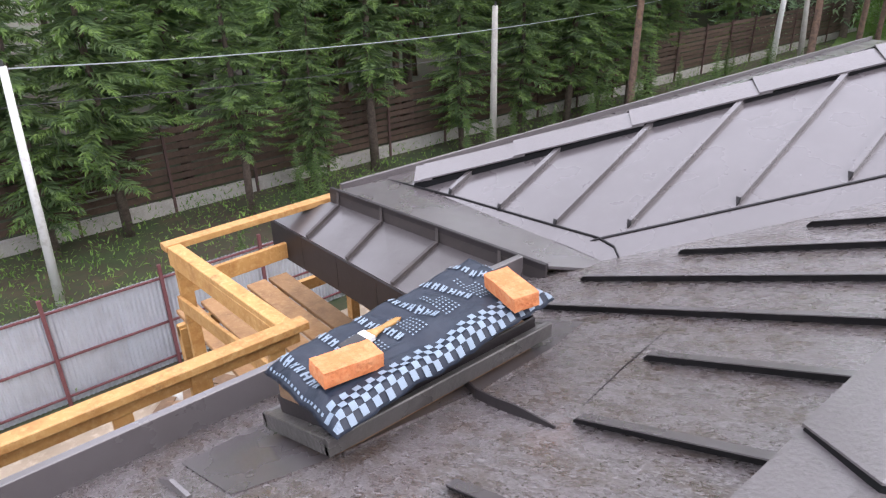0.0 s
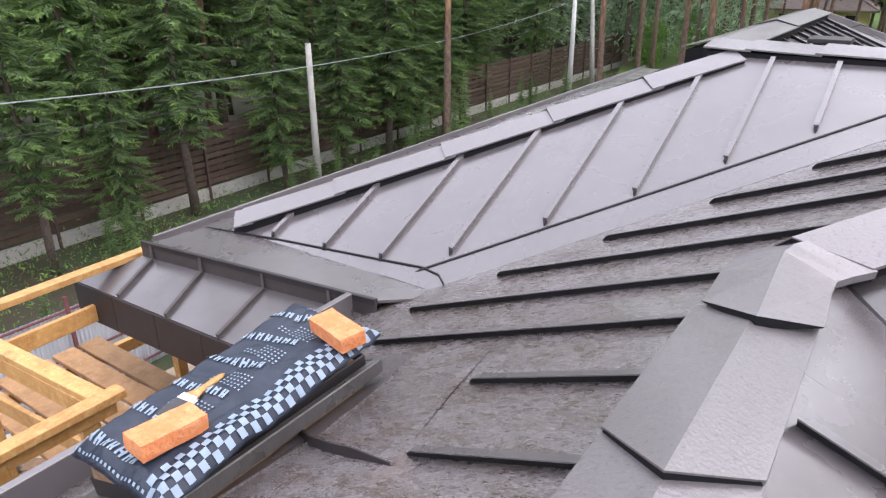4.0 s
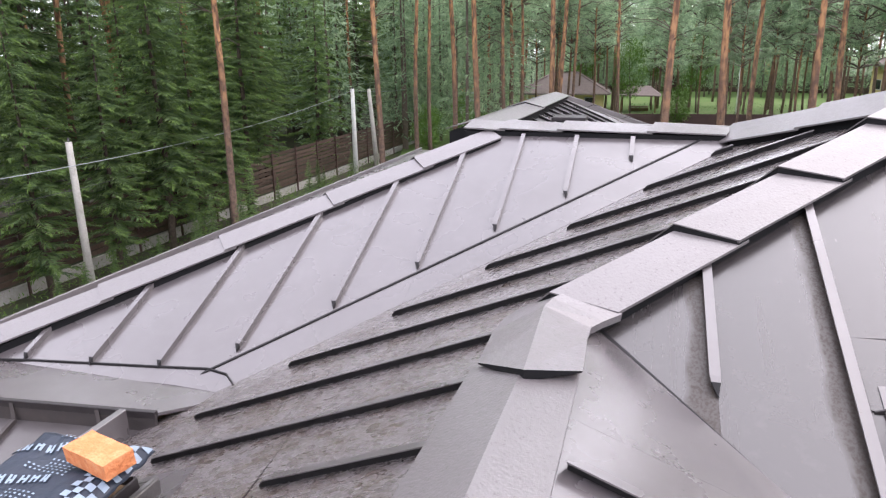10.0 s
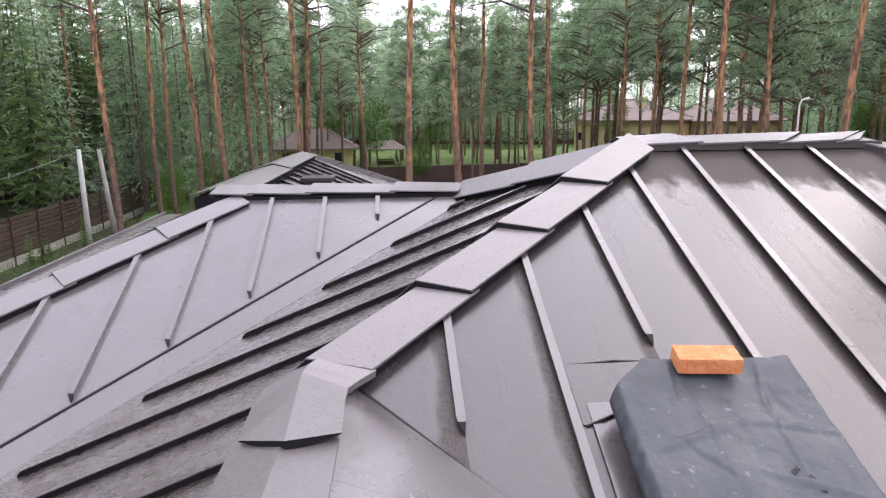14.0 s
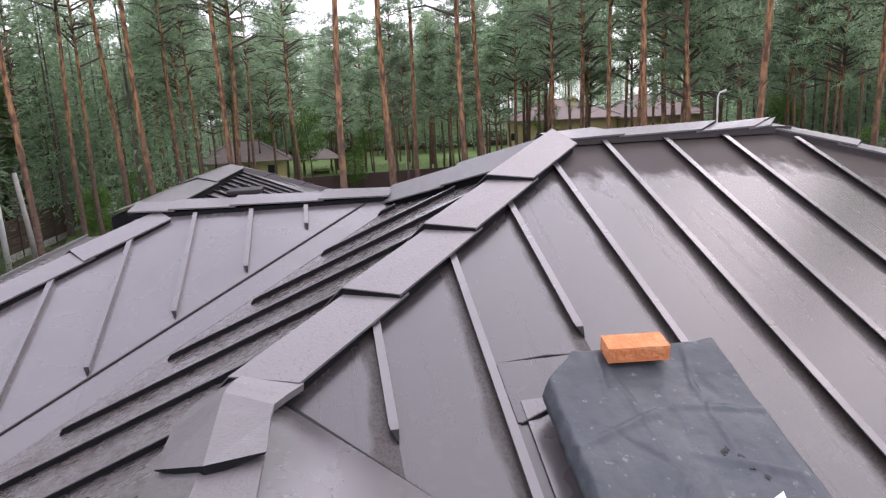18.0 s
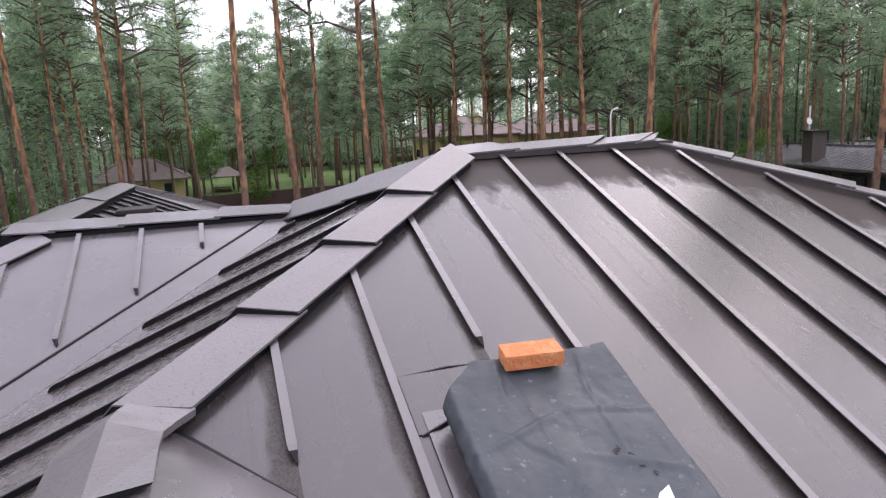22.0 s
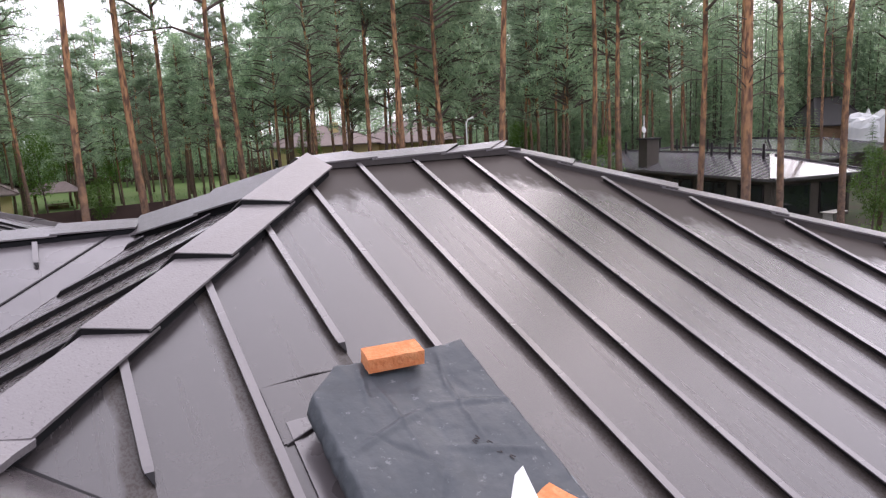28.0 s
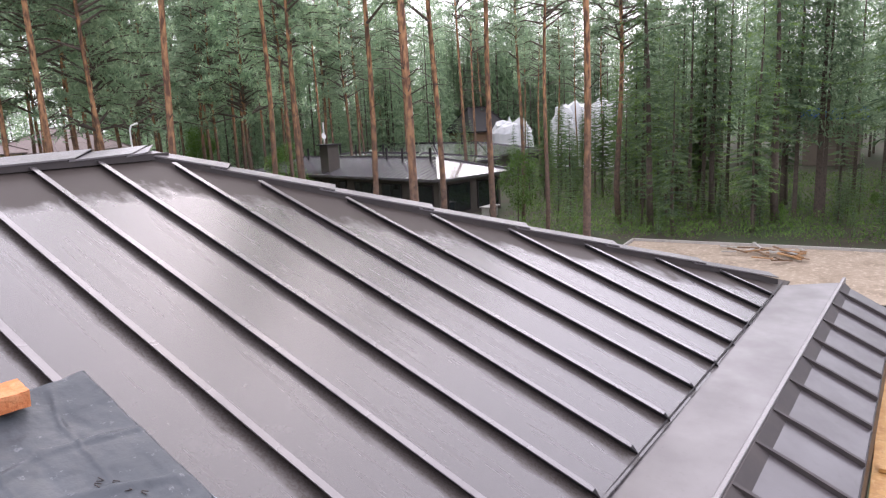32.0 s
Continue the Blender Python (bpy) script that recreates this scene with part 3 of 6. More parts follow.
slope("roof_slope", [(-4.4, 3.3), (-4.4, 14.6), (-1.45, 12.3), (-1.45, 6.2)], SLOPE_E, 1, 4.1, 0.5, M_ROOF, seams_e)
slope("roof_slope", [(-1.45, 6.3), (-1.45, 12.3), (1.5, 15.0), (1.5, 9.2)], SLOPE_J, 1, 6.6, 0.5, M_ROOF,
      [((min(1.4, -1.4 + (y - 6.05) * 1.0), y), (-1.4, y)) for y in (6.6, 7.1, 7.6, 8.1, 8.6, 9.1, 9.6, 10.1, 10.6, 11.1, 11.6, 12.1)])
slope("roof_slope", [(-1.45, 6.3), (0.85, 6.3), (4.5, 9.2), (1.5, 9.2)], SLOPE_R, 0, -1.45, 0.5, M_ROOF, [])
slope("roof_slope", [(1.93, 4.86), (3.63, 4.86), (7.5, 9.0), (-0.5, 7.9), (0.85, 6.3)], SLOPE_D, 0, 1.87, 0.5, M_ROOF, [])
slope("roof_slope", [(3.63, 4.84), (8.05, 0.74), (8.2, 9.0), (7.5, 9.0)], SLOPE_G, 1, 0.9, 0.5, M_ROOF, [])


# ---- ridge caps ----
def cap_run(edge_l, apex, edge_r, cuts, lip=0.012, skew_l=0.0, skew_r=0.0, step=0.024, inset=0.16, lens=(0.7, 1.05, 0.7), deep=0.2, slant=(), fold=0.0, fold_side=0):
    """Overlapping cap pieces along a ridge or hip: left edge, crown and right edge as pairs of points, low end first;
    cuts as shares of the length; fold is the depth of the folded edge, coloured dark as shade, below the side that
    fold_side names.
    """
    lines = [[Vector(p) for p in pair] for pair in (edge_l, apex, edge_r)]
    if isinstance(cuts, int):
        cuts = [k / cuts for k in range(cuts + 1)]
    for k, (s0, s1) in enumerate(zip(cuts, cuts[1:])):
        rings = []
        for s, up, at in ((s0 - (0.012 if k else 0), step, k), (min(1.0, s1 + 0.01), 0.002, k + 1)):
            sk = 0 if s >= 1 and not slant else 1
            side = slant[at] if slant else skew_r
            l, c, r = [a.lerp(b, s + e * sk if slant else min(1.0, s + e * sk)) + Vector((0, 0, up * g)) for (a, b), e, g in zip(lines, (skew_l, 0, side), lens)]
            t = Vector((0, 0, -0.006))
            hem = Vector((0, 0, -lip))
            rings.append([l + hem, l, c, r, r + hem, r + hem + (c - r) * 0.03, r + t + (c - r) * 0.03, c + t, l + t + (c - l) * 0.03, l + hem + (c - l) * 0.03])
        part("ridge_cap", loft(rings), M_CAP, roof)
        # Black filler stands for the shade inside the cap's open end.
        if k or step > 0.035:
            stop = []
            long = (lines[1][1] - lines[1][0]).length
            for s in (s0 - (0.012 if k else 0) + 0.005 / long, s0 + 0.03 / long):
                l, c, r = [a.lerp(b, min(1.0, s + e)) for (a, b), e in zip(lines, (skew_l, 0, slant[k] if slant else skew_r))]
                tops = [p + Vector((0, 0, step * g - 0.008)) for p, g in ((l.lerp(c, 0.04), lens[0]), (c, lens[1]), (r.lerp(c, 0.04), lens[2]))]
                stop.append([l + Vector((0, 0, -0.004)), *tops, r + Vector((0, 0, -0.004)), c + Vector((0, 0, -0.004))])
            part("foam_closure", loft(stop), M_GAP, roof, "black filler for the shade in the cap's open end")
    l0, c0, r0 = [a for a, b in lines]
    l1, c1, r1 = [b for a, b in lines]
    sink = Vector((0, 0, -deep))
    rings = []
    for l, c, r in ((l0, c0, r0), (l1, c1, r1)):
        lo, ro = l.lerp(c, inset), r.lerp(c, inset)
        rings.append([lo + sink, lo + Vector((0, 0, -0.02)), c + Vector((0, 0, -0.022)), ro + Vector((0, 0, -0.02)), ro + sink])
    # Black body below the caps paints the shade in their gap.
    part("vent_strip", loft(rings), M_GAP, roof, "black strip for the shade under the caps")
    # Folded edge in the darker copy, painting the shadow band below the caps.
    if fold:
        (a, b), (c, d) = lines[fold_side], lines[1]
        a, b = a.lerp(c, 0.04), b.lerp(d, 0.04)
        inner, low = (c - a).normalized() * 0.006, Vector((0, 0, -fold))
        part("cap_fold", loft([[p, p + low, p + low + inner, p + inner] for p in (a, b)]), M_SHADE_MARK, roof, "folded edge under the caps, darkened for shade")


def hip(x):
    return Vector((x, x + 2.81, 6.335 + 0.424 * x))


k0, k1 = hip(-0.2), hip(1.87)
off = Vector((0.135, -0.135, -0.105))
off_l = Vector((-0.14, 0.14, -0.15))
cap_run((k0 + Vector((-0.14, 0.14, -0.15)), k1 + off_l), (k0, k1), (k0 + Vector((0.135, -0.135, -0.105)), k1 + off), [0.013, 0.253, 0.478, 0.703, 0.99], step=0.04, slant=(0.067, 0.067, 0.077, 0.085, 0.0))
WING = [-4.4, -3.56, -2.76, -1.96, -1.16, -0.36, 0.44, 1.24, 2.14]
cap_run(((-0.372, -4.4, 6.17), (-0.372, 2.14, 6.17)), ((-0.172, -4.4, 6.25), (-0.172, 2.14, 6.25)), ((0.002, -4.4, 6.205), (0.002, 2.14, 6.205)), [(y + 4.4) / 6.54 for y in WING], skew_l=0.027, skew_r=0.024, step=0.032, lens=(0.8, 1.1, 0.8))
kl = [(-0.345, 2.13, 6.205), (-0.36, 2.44, 6.19), (-0.355, 2.62, 6.175), (-0.31, 2.76, 6.175), (-0.18, 2.90, 6.185)]
kc = [(-0.155, 1.96, 6.285), (-0.170, 2.34, 6.285), (-0.175, 2.52, 6.287), (-0.155, 2.60, 6.292), (-0.04, 2.77, 6.312)]
kr = [(0.015, 2.09, 6.24), (0.004, 2.38, 6.225), (0.006, 2.52, 6.215), (0.05, 2.575, 6.225), (0.115, 2.645, 6.235)]
bend_cap = loft([[Vector(l) + Vector((0.004, 0, -0.006 if k == 0 else -0.03)), l, c, r, Vector(r) + Vector((-0.004, 0, -0.006 if k == 0 else -0.03)), Vector(c) + Vector((0, 0, -0.042))] for k, (l, c, r) in enumerate(zip(kl, kc, kr))])
bend_cap.faces.ensure_lookup_table()
# The end face is coloured black as the shaded opening.
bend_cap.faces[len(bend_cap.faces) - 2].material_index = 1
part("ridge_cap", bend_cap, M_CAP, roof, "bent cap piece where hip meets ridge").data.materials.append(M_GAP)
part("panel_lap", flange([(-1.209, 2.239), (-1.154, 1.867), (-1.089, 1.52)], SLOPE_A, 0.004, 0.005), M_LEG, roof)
r1a, r1b = Vector((1.826, 4.84, 7.093)), Vector((3.74, 4.84, 7.093))
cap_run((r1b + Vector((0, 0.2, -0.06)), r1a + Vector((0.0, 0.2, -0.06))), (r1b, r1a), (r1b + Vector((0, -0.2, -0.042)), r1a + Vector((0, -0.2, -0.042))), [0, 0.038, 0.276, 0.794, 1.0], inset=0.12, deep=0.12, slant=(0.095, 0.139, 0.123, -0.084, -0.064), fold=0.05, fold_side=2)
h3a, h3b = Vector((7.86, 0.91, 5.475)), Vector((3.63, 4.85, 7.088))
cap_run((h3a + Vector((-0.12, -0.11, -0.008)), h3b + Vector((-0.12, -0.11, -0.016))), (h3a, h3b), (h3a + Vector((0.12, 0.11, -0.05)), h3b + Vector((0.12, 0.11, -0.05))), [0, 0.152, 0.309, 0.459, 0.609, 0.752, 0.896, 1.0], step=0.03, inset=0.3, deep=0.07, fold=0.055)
h2a, h2b = Vector((-4.33, 3.335, 5.32)), Vector((-1.22, 6.11, 6.572))
cap_run((h2a + Vector((-0.14, 0.14, -0.09)), h2b + Vector((-0.14, 0.14, -0.09))), (h2a, h2b), (h2a + Vector((0.14, -0.14, -0.06)), h2b + Vector((0.14, -0.14, -0.06))), [0, 0.028, 0.209, 0.425, 0.637, 0.83, 1.0], inset=0.08)
r2a, r2b = Vector((-1.42, 6.30, 6.615)), Vector((0.86, 6.30, 6.615))
cap_run((r2a + Vector((0, 0.25, -0.06)), r2b + Vector((0, 0.25, -0.06))), (r2a, r2b), (r2a + Vector((-0.03, -0.25, -0.045)), r2b + Vector((-0.08, -0.25, -0.045))), [0, 0.16, 0.39, 0.73, 1.0], inset=0.03, deep=0.075)
h4a, h4b = Vector((0.85, 6.30, 6.615)), Vector((1.89, 4.86, 7.07))
cap_run((h4a + Vector((-0.2, -0.16, -0.15)), h4b + Vector((-0.2, -0.16, -0.16))), (h4a, h4b), (h4a + Vector((0.15, 0.15, -0.05)), h4b + Vector((0.15, 0.15, -0.05))), 2, inset=0.2, deep=0.1)
r5a, r5b = Vector((-1.45, 6.3, 6.59)), Vector((-1.45, 12.3, 6.57))
cap_run((r5a + Vector((-0.25, 0, -0.06)), r5b + Vector((-0.25, 0, -0.06))), (r5a, r5b), (r5a + Vector((0.25, 0, -0.06)), r5b + Vector((0.25, 0, -0.06))), 2)
r6a, r6b = Vector((1.5, 15.0, 5.3)), Vector((-1.45, 12.3, 6.57))
cap_run((r6a + Vector((-0.15, -0.15, -0.05)), r6b + Vector((-0.15, -0.15, -0.05))), (r6a, r6b), (r6a + Vector((0.15, 0.15, -0.05)), r6b + Vector((0.15, 0.15, -0.05))), 5)
# valley fold lines
for a, b, z in (((-2.46, 3.385), (0.62, 6.09), SLOPE_B), ((0.047, 2.62), (1.75, 0.98), SLOPE_C)):
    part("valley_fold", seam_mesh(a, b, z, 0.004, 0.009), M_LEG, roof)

# gutters, parapet and skirts
part("gutter_strip", slab([(-4.62, 2.70), (-2.50, 2.96), (-2.33, 3.10), (-2.23, 3.22), (-2.21, 3.31), (-2.27, 3.39), (-2.42, 3.43), (-2.82, 3.39), (-3.8, 3.30), (-4.5, 3.18)], lambda x, y: 5.205 + 0.02 * (y - 3), M_ROOF, 0.02, 0.006), M_ROOF, roof)
part("gutter_strip", slab([(1.8, 0.525), (8.1, 0.278), (7.72, 0.76), (1.8, 0.93)], lambda x, y: 5.405 + 0.03 * (y - 0.65), M_GUTTER, 0.02, 0.006), M_GUTTER, roof)
part("gutter_strip", slab([(-4.8, 2.83), (-4.42, 3.28), (-4.42, 14.6), (-4.8, 14.6)], lambda x, y: 5.13, M_ROOF, 0.02, 0.006), M_ROOF, roof)
part("gutter_lip", beam((1.8, 0.51, 5.425), (8.1, 0.262, 5.425), 0.03, 0.06), M_CAP, roof)
# This lip is coloured dark to carry the shadow along the skirt edge.
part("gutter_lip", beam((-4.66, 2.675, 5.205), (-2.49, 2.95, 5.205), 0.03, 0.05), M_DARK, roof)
part("gutter_lip", beam((-4.76, 2.83, 5.15), (-4.76, 14.6, 5.15), 0.03, 0.09), M_CAP, roof)
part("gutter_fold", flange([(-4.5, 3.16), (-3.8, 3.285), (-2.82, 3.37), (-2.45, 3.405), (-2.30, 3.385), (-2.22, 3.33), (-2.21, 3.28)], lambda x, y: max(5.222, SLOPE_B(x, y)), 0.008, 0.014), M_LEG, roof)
part("gutter_fold", beam((1.9, 0.935, 5.437), (7.74, 0.765, 5.437), 0.01, 0.016), M_DARK, roof)
part("parapet", beam((-2.64, -4.5, 5.12), (-2.64, 2.86, 5.17), 0.045, 0.2), M_ROOF, roof)


def skirt(foot, edge, rise, seams, fascia, lean=0.0):
    """The lower skirt outside a gutter: an upright or leaning face, sloping panels between two lines, seams that climb from the edge up the face, and the fascia below.
    foot and edge are pairs of points, seams pairs of shares along each line, the first of them at the foot."""
    f0, f1, e0, e1 = [Vector(p) for p in (*foot, *edge)]
    out = (e0 - f0).normalized()
    flat = Vector((out.x, out.y, 0)).normalized()
    top = Vector((0, 0, rise)) - flat * lean
    # Upstand and skirt seams wear the darker copy as painted shade.
    part("skirt_upstand", loft([[f0, f1, f1 + top, f0 + top], [p - flat * 0.012 for p in (f0, f1, f1 + top, f0 + top)]]), M_SHADE_MARK, roof)
    marks = [(0.0, 0.0), *seams, (1.0, 1.0)]
    for (a, c), (b, d) in zip(marks, marks[1:]):
        quad = [e0.lerp(e1, c), e0.lerp(e1, d), f0.lerp(f1, b), f0.lerp(f1, a)]
        down = Vector((0, 0, -0.012))
        part("skirt_panel", loft([quad, [p + down for p in quad]]), M_GUTTER, roof)
    for a, c in seams:
        p, q = f0.lerp(f1, a), e0.lerp(e1, c)
        lead = (q - p).normalized()
        run = (f0 - f1).normalized() * 0.03
        line = [(p + top * 0.97 + run, 0.006), (p + top * 0.45 + run * 0.4 + lead * 0.01, 0.018), (p + lead * 0.02, 0.03), (p + lead * 0.1, 0.033), (q - lead * 0.01, 0.033), (q, 0.012)]
        wide = (f1 - f0).normalized() * 0.007
        up = Vector((0, 0, 1))
        rings = [[k - wide, k + wide, k + wide + (up * 0.9 + out * 0.5) * h, k + wide * 3 + (up * 0.9 + out * 0.5) * h, k + wide * 3 + (up * 0.9 + out * 0.5) * (h + 0.003), k - wide + (up * 0.9 + out * 0.5) * (h + 0.003)] for k, h in line]
        part("skirt_seam", loft(rings), M_SHADE_MARK, roof)
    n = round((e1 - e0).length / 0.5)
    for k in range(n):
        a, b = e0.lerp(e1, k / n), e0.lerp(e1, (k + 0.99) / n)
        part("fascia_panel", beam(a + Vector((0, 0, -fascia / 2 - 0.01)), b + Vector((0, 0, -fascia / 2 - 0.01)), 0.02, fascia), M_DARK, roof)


skirt(((-4.66, 2.66, 5.10), (-2.49, 2.935, 5.10)), ((-4.98, 2.25, 4.965), (-2.45, 2.31, 5.0)), 0.11, [(0.06, 0.235), (0.30, 0.455), (0.575, 0.67), (0.84, 0.875)], 0.3)
SKIRT_X = [2.2, 2.7, 3.21, 3.72, 4.21, 4.67, 5.19, 5.68, 6.13, 6.64, 7.17, 7.64]
skirt(((1.95, 0.399, 5.37), (8.0, 0.195, 5.37)), ((1.95, -0.03, 5.18), (8.0, -0.162, 5.18)), 0.07, [((x - 1.95) / 6.05, (x - 1.95) / 6.05) for x in SKIRT_X], 0.4, 0.07)
part("fascia_panel", beam((-4.98, 2.27, 4.80), (-4.84, 2.9, 4.80), 0.02, 0.3), M_DARK, roof)
part("skirt_panel", loft([[(-4.98, 2.25, 4.965), (-4.66, 2.66, 5.10), (-4.66, 14.0, 5.10), (-5.0, 14.0, 4.965)], [(-4.98, 2.25, 4.953), (-4.66, 2.66, 5.088), (-4.66, 14.0, 5.088), (-5.0, 14.0, 4.953)]]), M_ROOF, roof)
house = thing("house_walls", "plain plastered walls of the house under the metal roof", "house", kind="structure")
for a, b in (((-2.4, -4.4), (-2.4, 3.0)), ((-4.4, 3.0), (-2.4, 3.0)), ((-4.4, 3.0), (-4.4, 14.4)), ((-4.4, 14.4), (7.6, 14.4)), ((7.6, 14.4), (7.6, 0.9)), ((2.0, 0.9), (7.6, 0.9)), ((2.0, -4.4), (2.0, 0.9)), ((-2.4, -4.4), (2.0, -4.4))):
    part("wall", beam((*a, 2.5), (*b, 2.5), 0.3, 5.0), M_BEIGE, house)


# ---- chimneys, covers and bricks on the roof ----
def brick(x, y, z, rz, rx=0.0, ry=0.0, label="orange clay brick holding down the cover"):
    bm = box((0.25, 0.12, 0.065))
    bmesh.ops.subdivide_edges(bm, edges=bm.edges[:], cuts=5, use_grid_fill=True)
    for v in bm.verts:
        c = v.co
        rim = sum(abs(a) > b - 0.001 for a, b in ((c.x, 0.125), (c.y, 0.06), (c.z, 0.0325)))
        v.co = c * (0.985 if rim > 1 else 1.0) + noise.noise_vector(c * 26 + Vector((x * 9, y * 7, 0))) * 0.0028
    ob = part("clay_brick", bm, M_BRICK, None)
    ob.matrix_world = pose(x, y, z, rx, ry, rz)
    return tagged(ob, label, "brick", "bricks on the covers")


def draped(x0, x1, y0, y1, z, droop, nx, ny, wrinkle, seed, edge, folds=(), cut=0.0):
    """A cover sheet lying on a box and hanging over its edges; z(x, y) is the height of what it lies on."""
    bm = bmesh.new()
    rows = []
    for j in range(ny + 1):
        row = []
        for i in range(nx + 1):
            u, v = i / nx, j / ny
            x, y = x0 + (x1 - x0) * u, y0 + (y1 - y0) * v
            out = max(0, edge - min(x - x0, x1 - x), edge - min(y - y0, (y1 - y) + (0.045 if cut else 0)))
            x += cut * max(0, 1 - u * 2.2) * max(0, (v - 0.88) / 0.12)
            w = noise.fractal(Vector((x * 4.2 + seed, y * 4.2, seed)), 1.0, 2.0, 3) * wrinkle
            crease = -0.5 * wrinkle * max(0, 1 - abs(noise.noise((x * 3 + seed, y * 2.2, 3.1))) * 9)
            for (ax, ay), (bx, by), depth, wide in folds:
                s = max(0, min(1, ((x - ax) * (bx - ax) + (y - ay) * (by - ay)) / ((bx - ax) ** 2 + (by - ay) ** 2)))
                far = math.hypot(x - ax - s * (bx - ax), y - ay - s * (by - ay)) / wide
                w += depth * math.sin(math.pi * (0.1 + 0.8 * s)) * max(0, 1 - far)
            rag = 0.006 * noise.noise((x * 25, y * 25, seed))
            row.append(bm.verts.new((x + rag, y + rag, z(x, y) + w + crease - droop * (out / edge) ** 1.4)))
        rows.append(row)
    for a, b in zip(rows, rows[1:]):
        for i in range(nx):
            bm.faces.new((a[i], a[i + 1], b[i + 1], b[i]))
    return bm


def thicken(ob, t=0.004):
    mod = ob.modifiers.new("thickness", "SOLIDIFY")
    mod.thickness = t
    return ob


# Chimney beside the parapet: a slope-following steel collar round a short shaft.
stack = thing("chimney_stack", "low chimney shaft in a dark steel collar on the wet slope", "chimney")
part("shaft", box((0.42, 1.02, 0.5), 0.004, (-1.87, 1.38, 5.36)), M_OLDWOOD, stack, "brown unfinished shaft")
ins = lambda x, h: SLOPE_A(x, 0) + h
for name, a, b in (("collar_side", (-1.63, 0.82), (-1.63, 1.97)), ("collar_side", (-2.155, 0.82), (-2.155, 1.97)), ("collar_end", (-2.155, 0.835), (-1.63, 0.835)), ("collar_end", (-2.155, 1.955), (-1.63, 1.955))):
    part(name, beam((*a, ins(a[0], 0.082)), (*b, ins(b[0], 0.082)), 0.03, 0.075), M_CURB, stack)
part("collar_top", slab([(-2.16, 0.825), (-1.62, 0.825), (-1.62, 1.965), (-2.16, 1.965)], SLOPE_A, M_CURB, 0.008, 0.118), M_CURB, stack)
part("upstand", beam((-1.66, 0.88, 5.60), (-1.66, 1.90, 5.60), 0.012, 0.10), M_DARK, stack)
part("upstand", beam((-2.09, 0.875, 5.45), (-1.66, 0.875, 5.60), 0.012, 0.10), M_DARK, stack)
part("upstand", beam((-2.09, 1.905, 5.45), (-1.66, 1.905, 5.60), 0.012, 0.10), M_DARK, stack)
flash = [(-2.30, 0.50), (-1.80, 0.52), (-1.67, 0.82), (-1.62, 1.11), (-1.547, 1.47), (-1.56, 1.9), (-1.64, 2.23), (-2.30, 2.23)]
part("flashing", slab(flash, SLOPE_A, M_ROOF, 0.004, 0.008), M_ROOF, stack)
part("flashing_fold", flange(flash[1:-1], SLOPE_A, 0.006, 0.012), M_WET, stack)
bend = [(-1.80, 1.60), (-1.68, 1.50), (-1.53, 1.43), (-1.38, 1.395), (-1.267, 1.378), (-1.07, 1.355)]
part("bent_flange", flange(bend, SLOPE_A, 0.008, 0.045), M_DARK, stack)
part("bent_flange", flange([(-2.25, 0.40), (-2.1, 0.405), (-1.95, 0.42)], SLOPE_A, 0.02, 0.05), M_CAP, stack)

# Printed film over the chimney.
TOP1 = lambda x, y: 5.69 + 0.10 * (y - 0.8) + 0.02 * (x + 1.8)
film = thing("film_cover", "dark blue-grey printed roofing film with pale lettering over a chimney", "cover sheet")
sheet = thicken(part("film_sheet", draped(-2.11, -1.575, 0.83, 1.93, TOP1, 0.05, 50, 96, 0.022, 2.0, 0.06), M_FILM, film, smooth=True))


def on_film(x, y, h=0.004):
    """The height of the film at a place, just above its surface."""
    e = 0.06
    out = max(0, e - min(x + 2.11, -1.575 - x), e - min(y - 0.83, 1.93 - y))
    w = noise.fractal(Vector((x * 4.2 + 2.0, y * 4.2, 2.0)), 1.0, 2.0, 3) * 0.022
    crease = -0.5 * 0.022 * max(0, 1 - abs(noise.noise((x * 3 + 2.0, y * 2.2, 3.1))) * 9)
    return TOP1(x, y) + w + crease - 0.05 * (out / e) ** 1.4 + h


def print_patch(quads, name):
    verts, faces = [], []
    for q in quads:
        k = len(verts)
        n = 3
        for j in range(n + 1):
            for i in range(n + 1):
                u, v = i / n, j / n
                x = (q[0][0] * (1 - u) + q[1][0] * u) * (1 - v) + (q[3][0] * (1 - u) + q[2][0] * u) * v
                y = (q[0][1] * (1 - u) + q[1][1] * u) * (1 - v) + (q[3][1] * (1 - u) + q[2][1] * u) * v
                verts.append((x, y, on_film(x, y, 0.007)))
        for j in range(n):
            for i in range(n):
                a = k + j * (n + 1) + i
                faces.append((a, a + 1, a + n + 2, a + n + 1))
    return put(name, mesh_of(name, verts, faces, M_PRINT), film)


checks = []
for i in range(39):
    for j in range(4):
        if (i + j) % 2 == 0:
            x1, y1 = -1.58 - 0.0285 * j + 0.003 * math.sin(i), 0.838 + 0.0278 * i
            checks.append([(x1 - 0.0278, y1), (x1, y1), (x1, y1 + 0.0272), (x1 - 0.0278, y1 + 0.0272)])
print_patch(checks, "checker_print")
dots = []
for k in range(18):
    dots.append([(-2.10 + 0.024 * k, 0.842), (-2.088 + 0.024 * k, 0.842), (-2.088 + 0.024 * k, 0.85), (-2.10 + 0.024 * k, 0.85)])
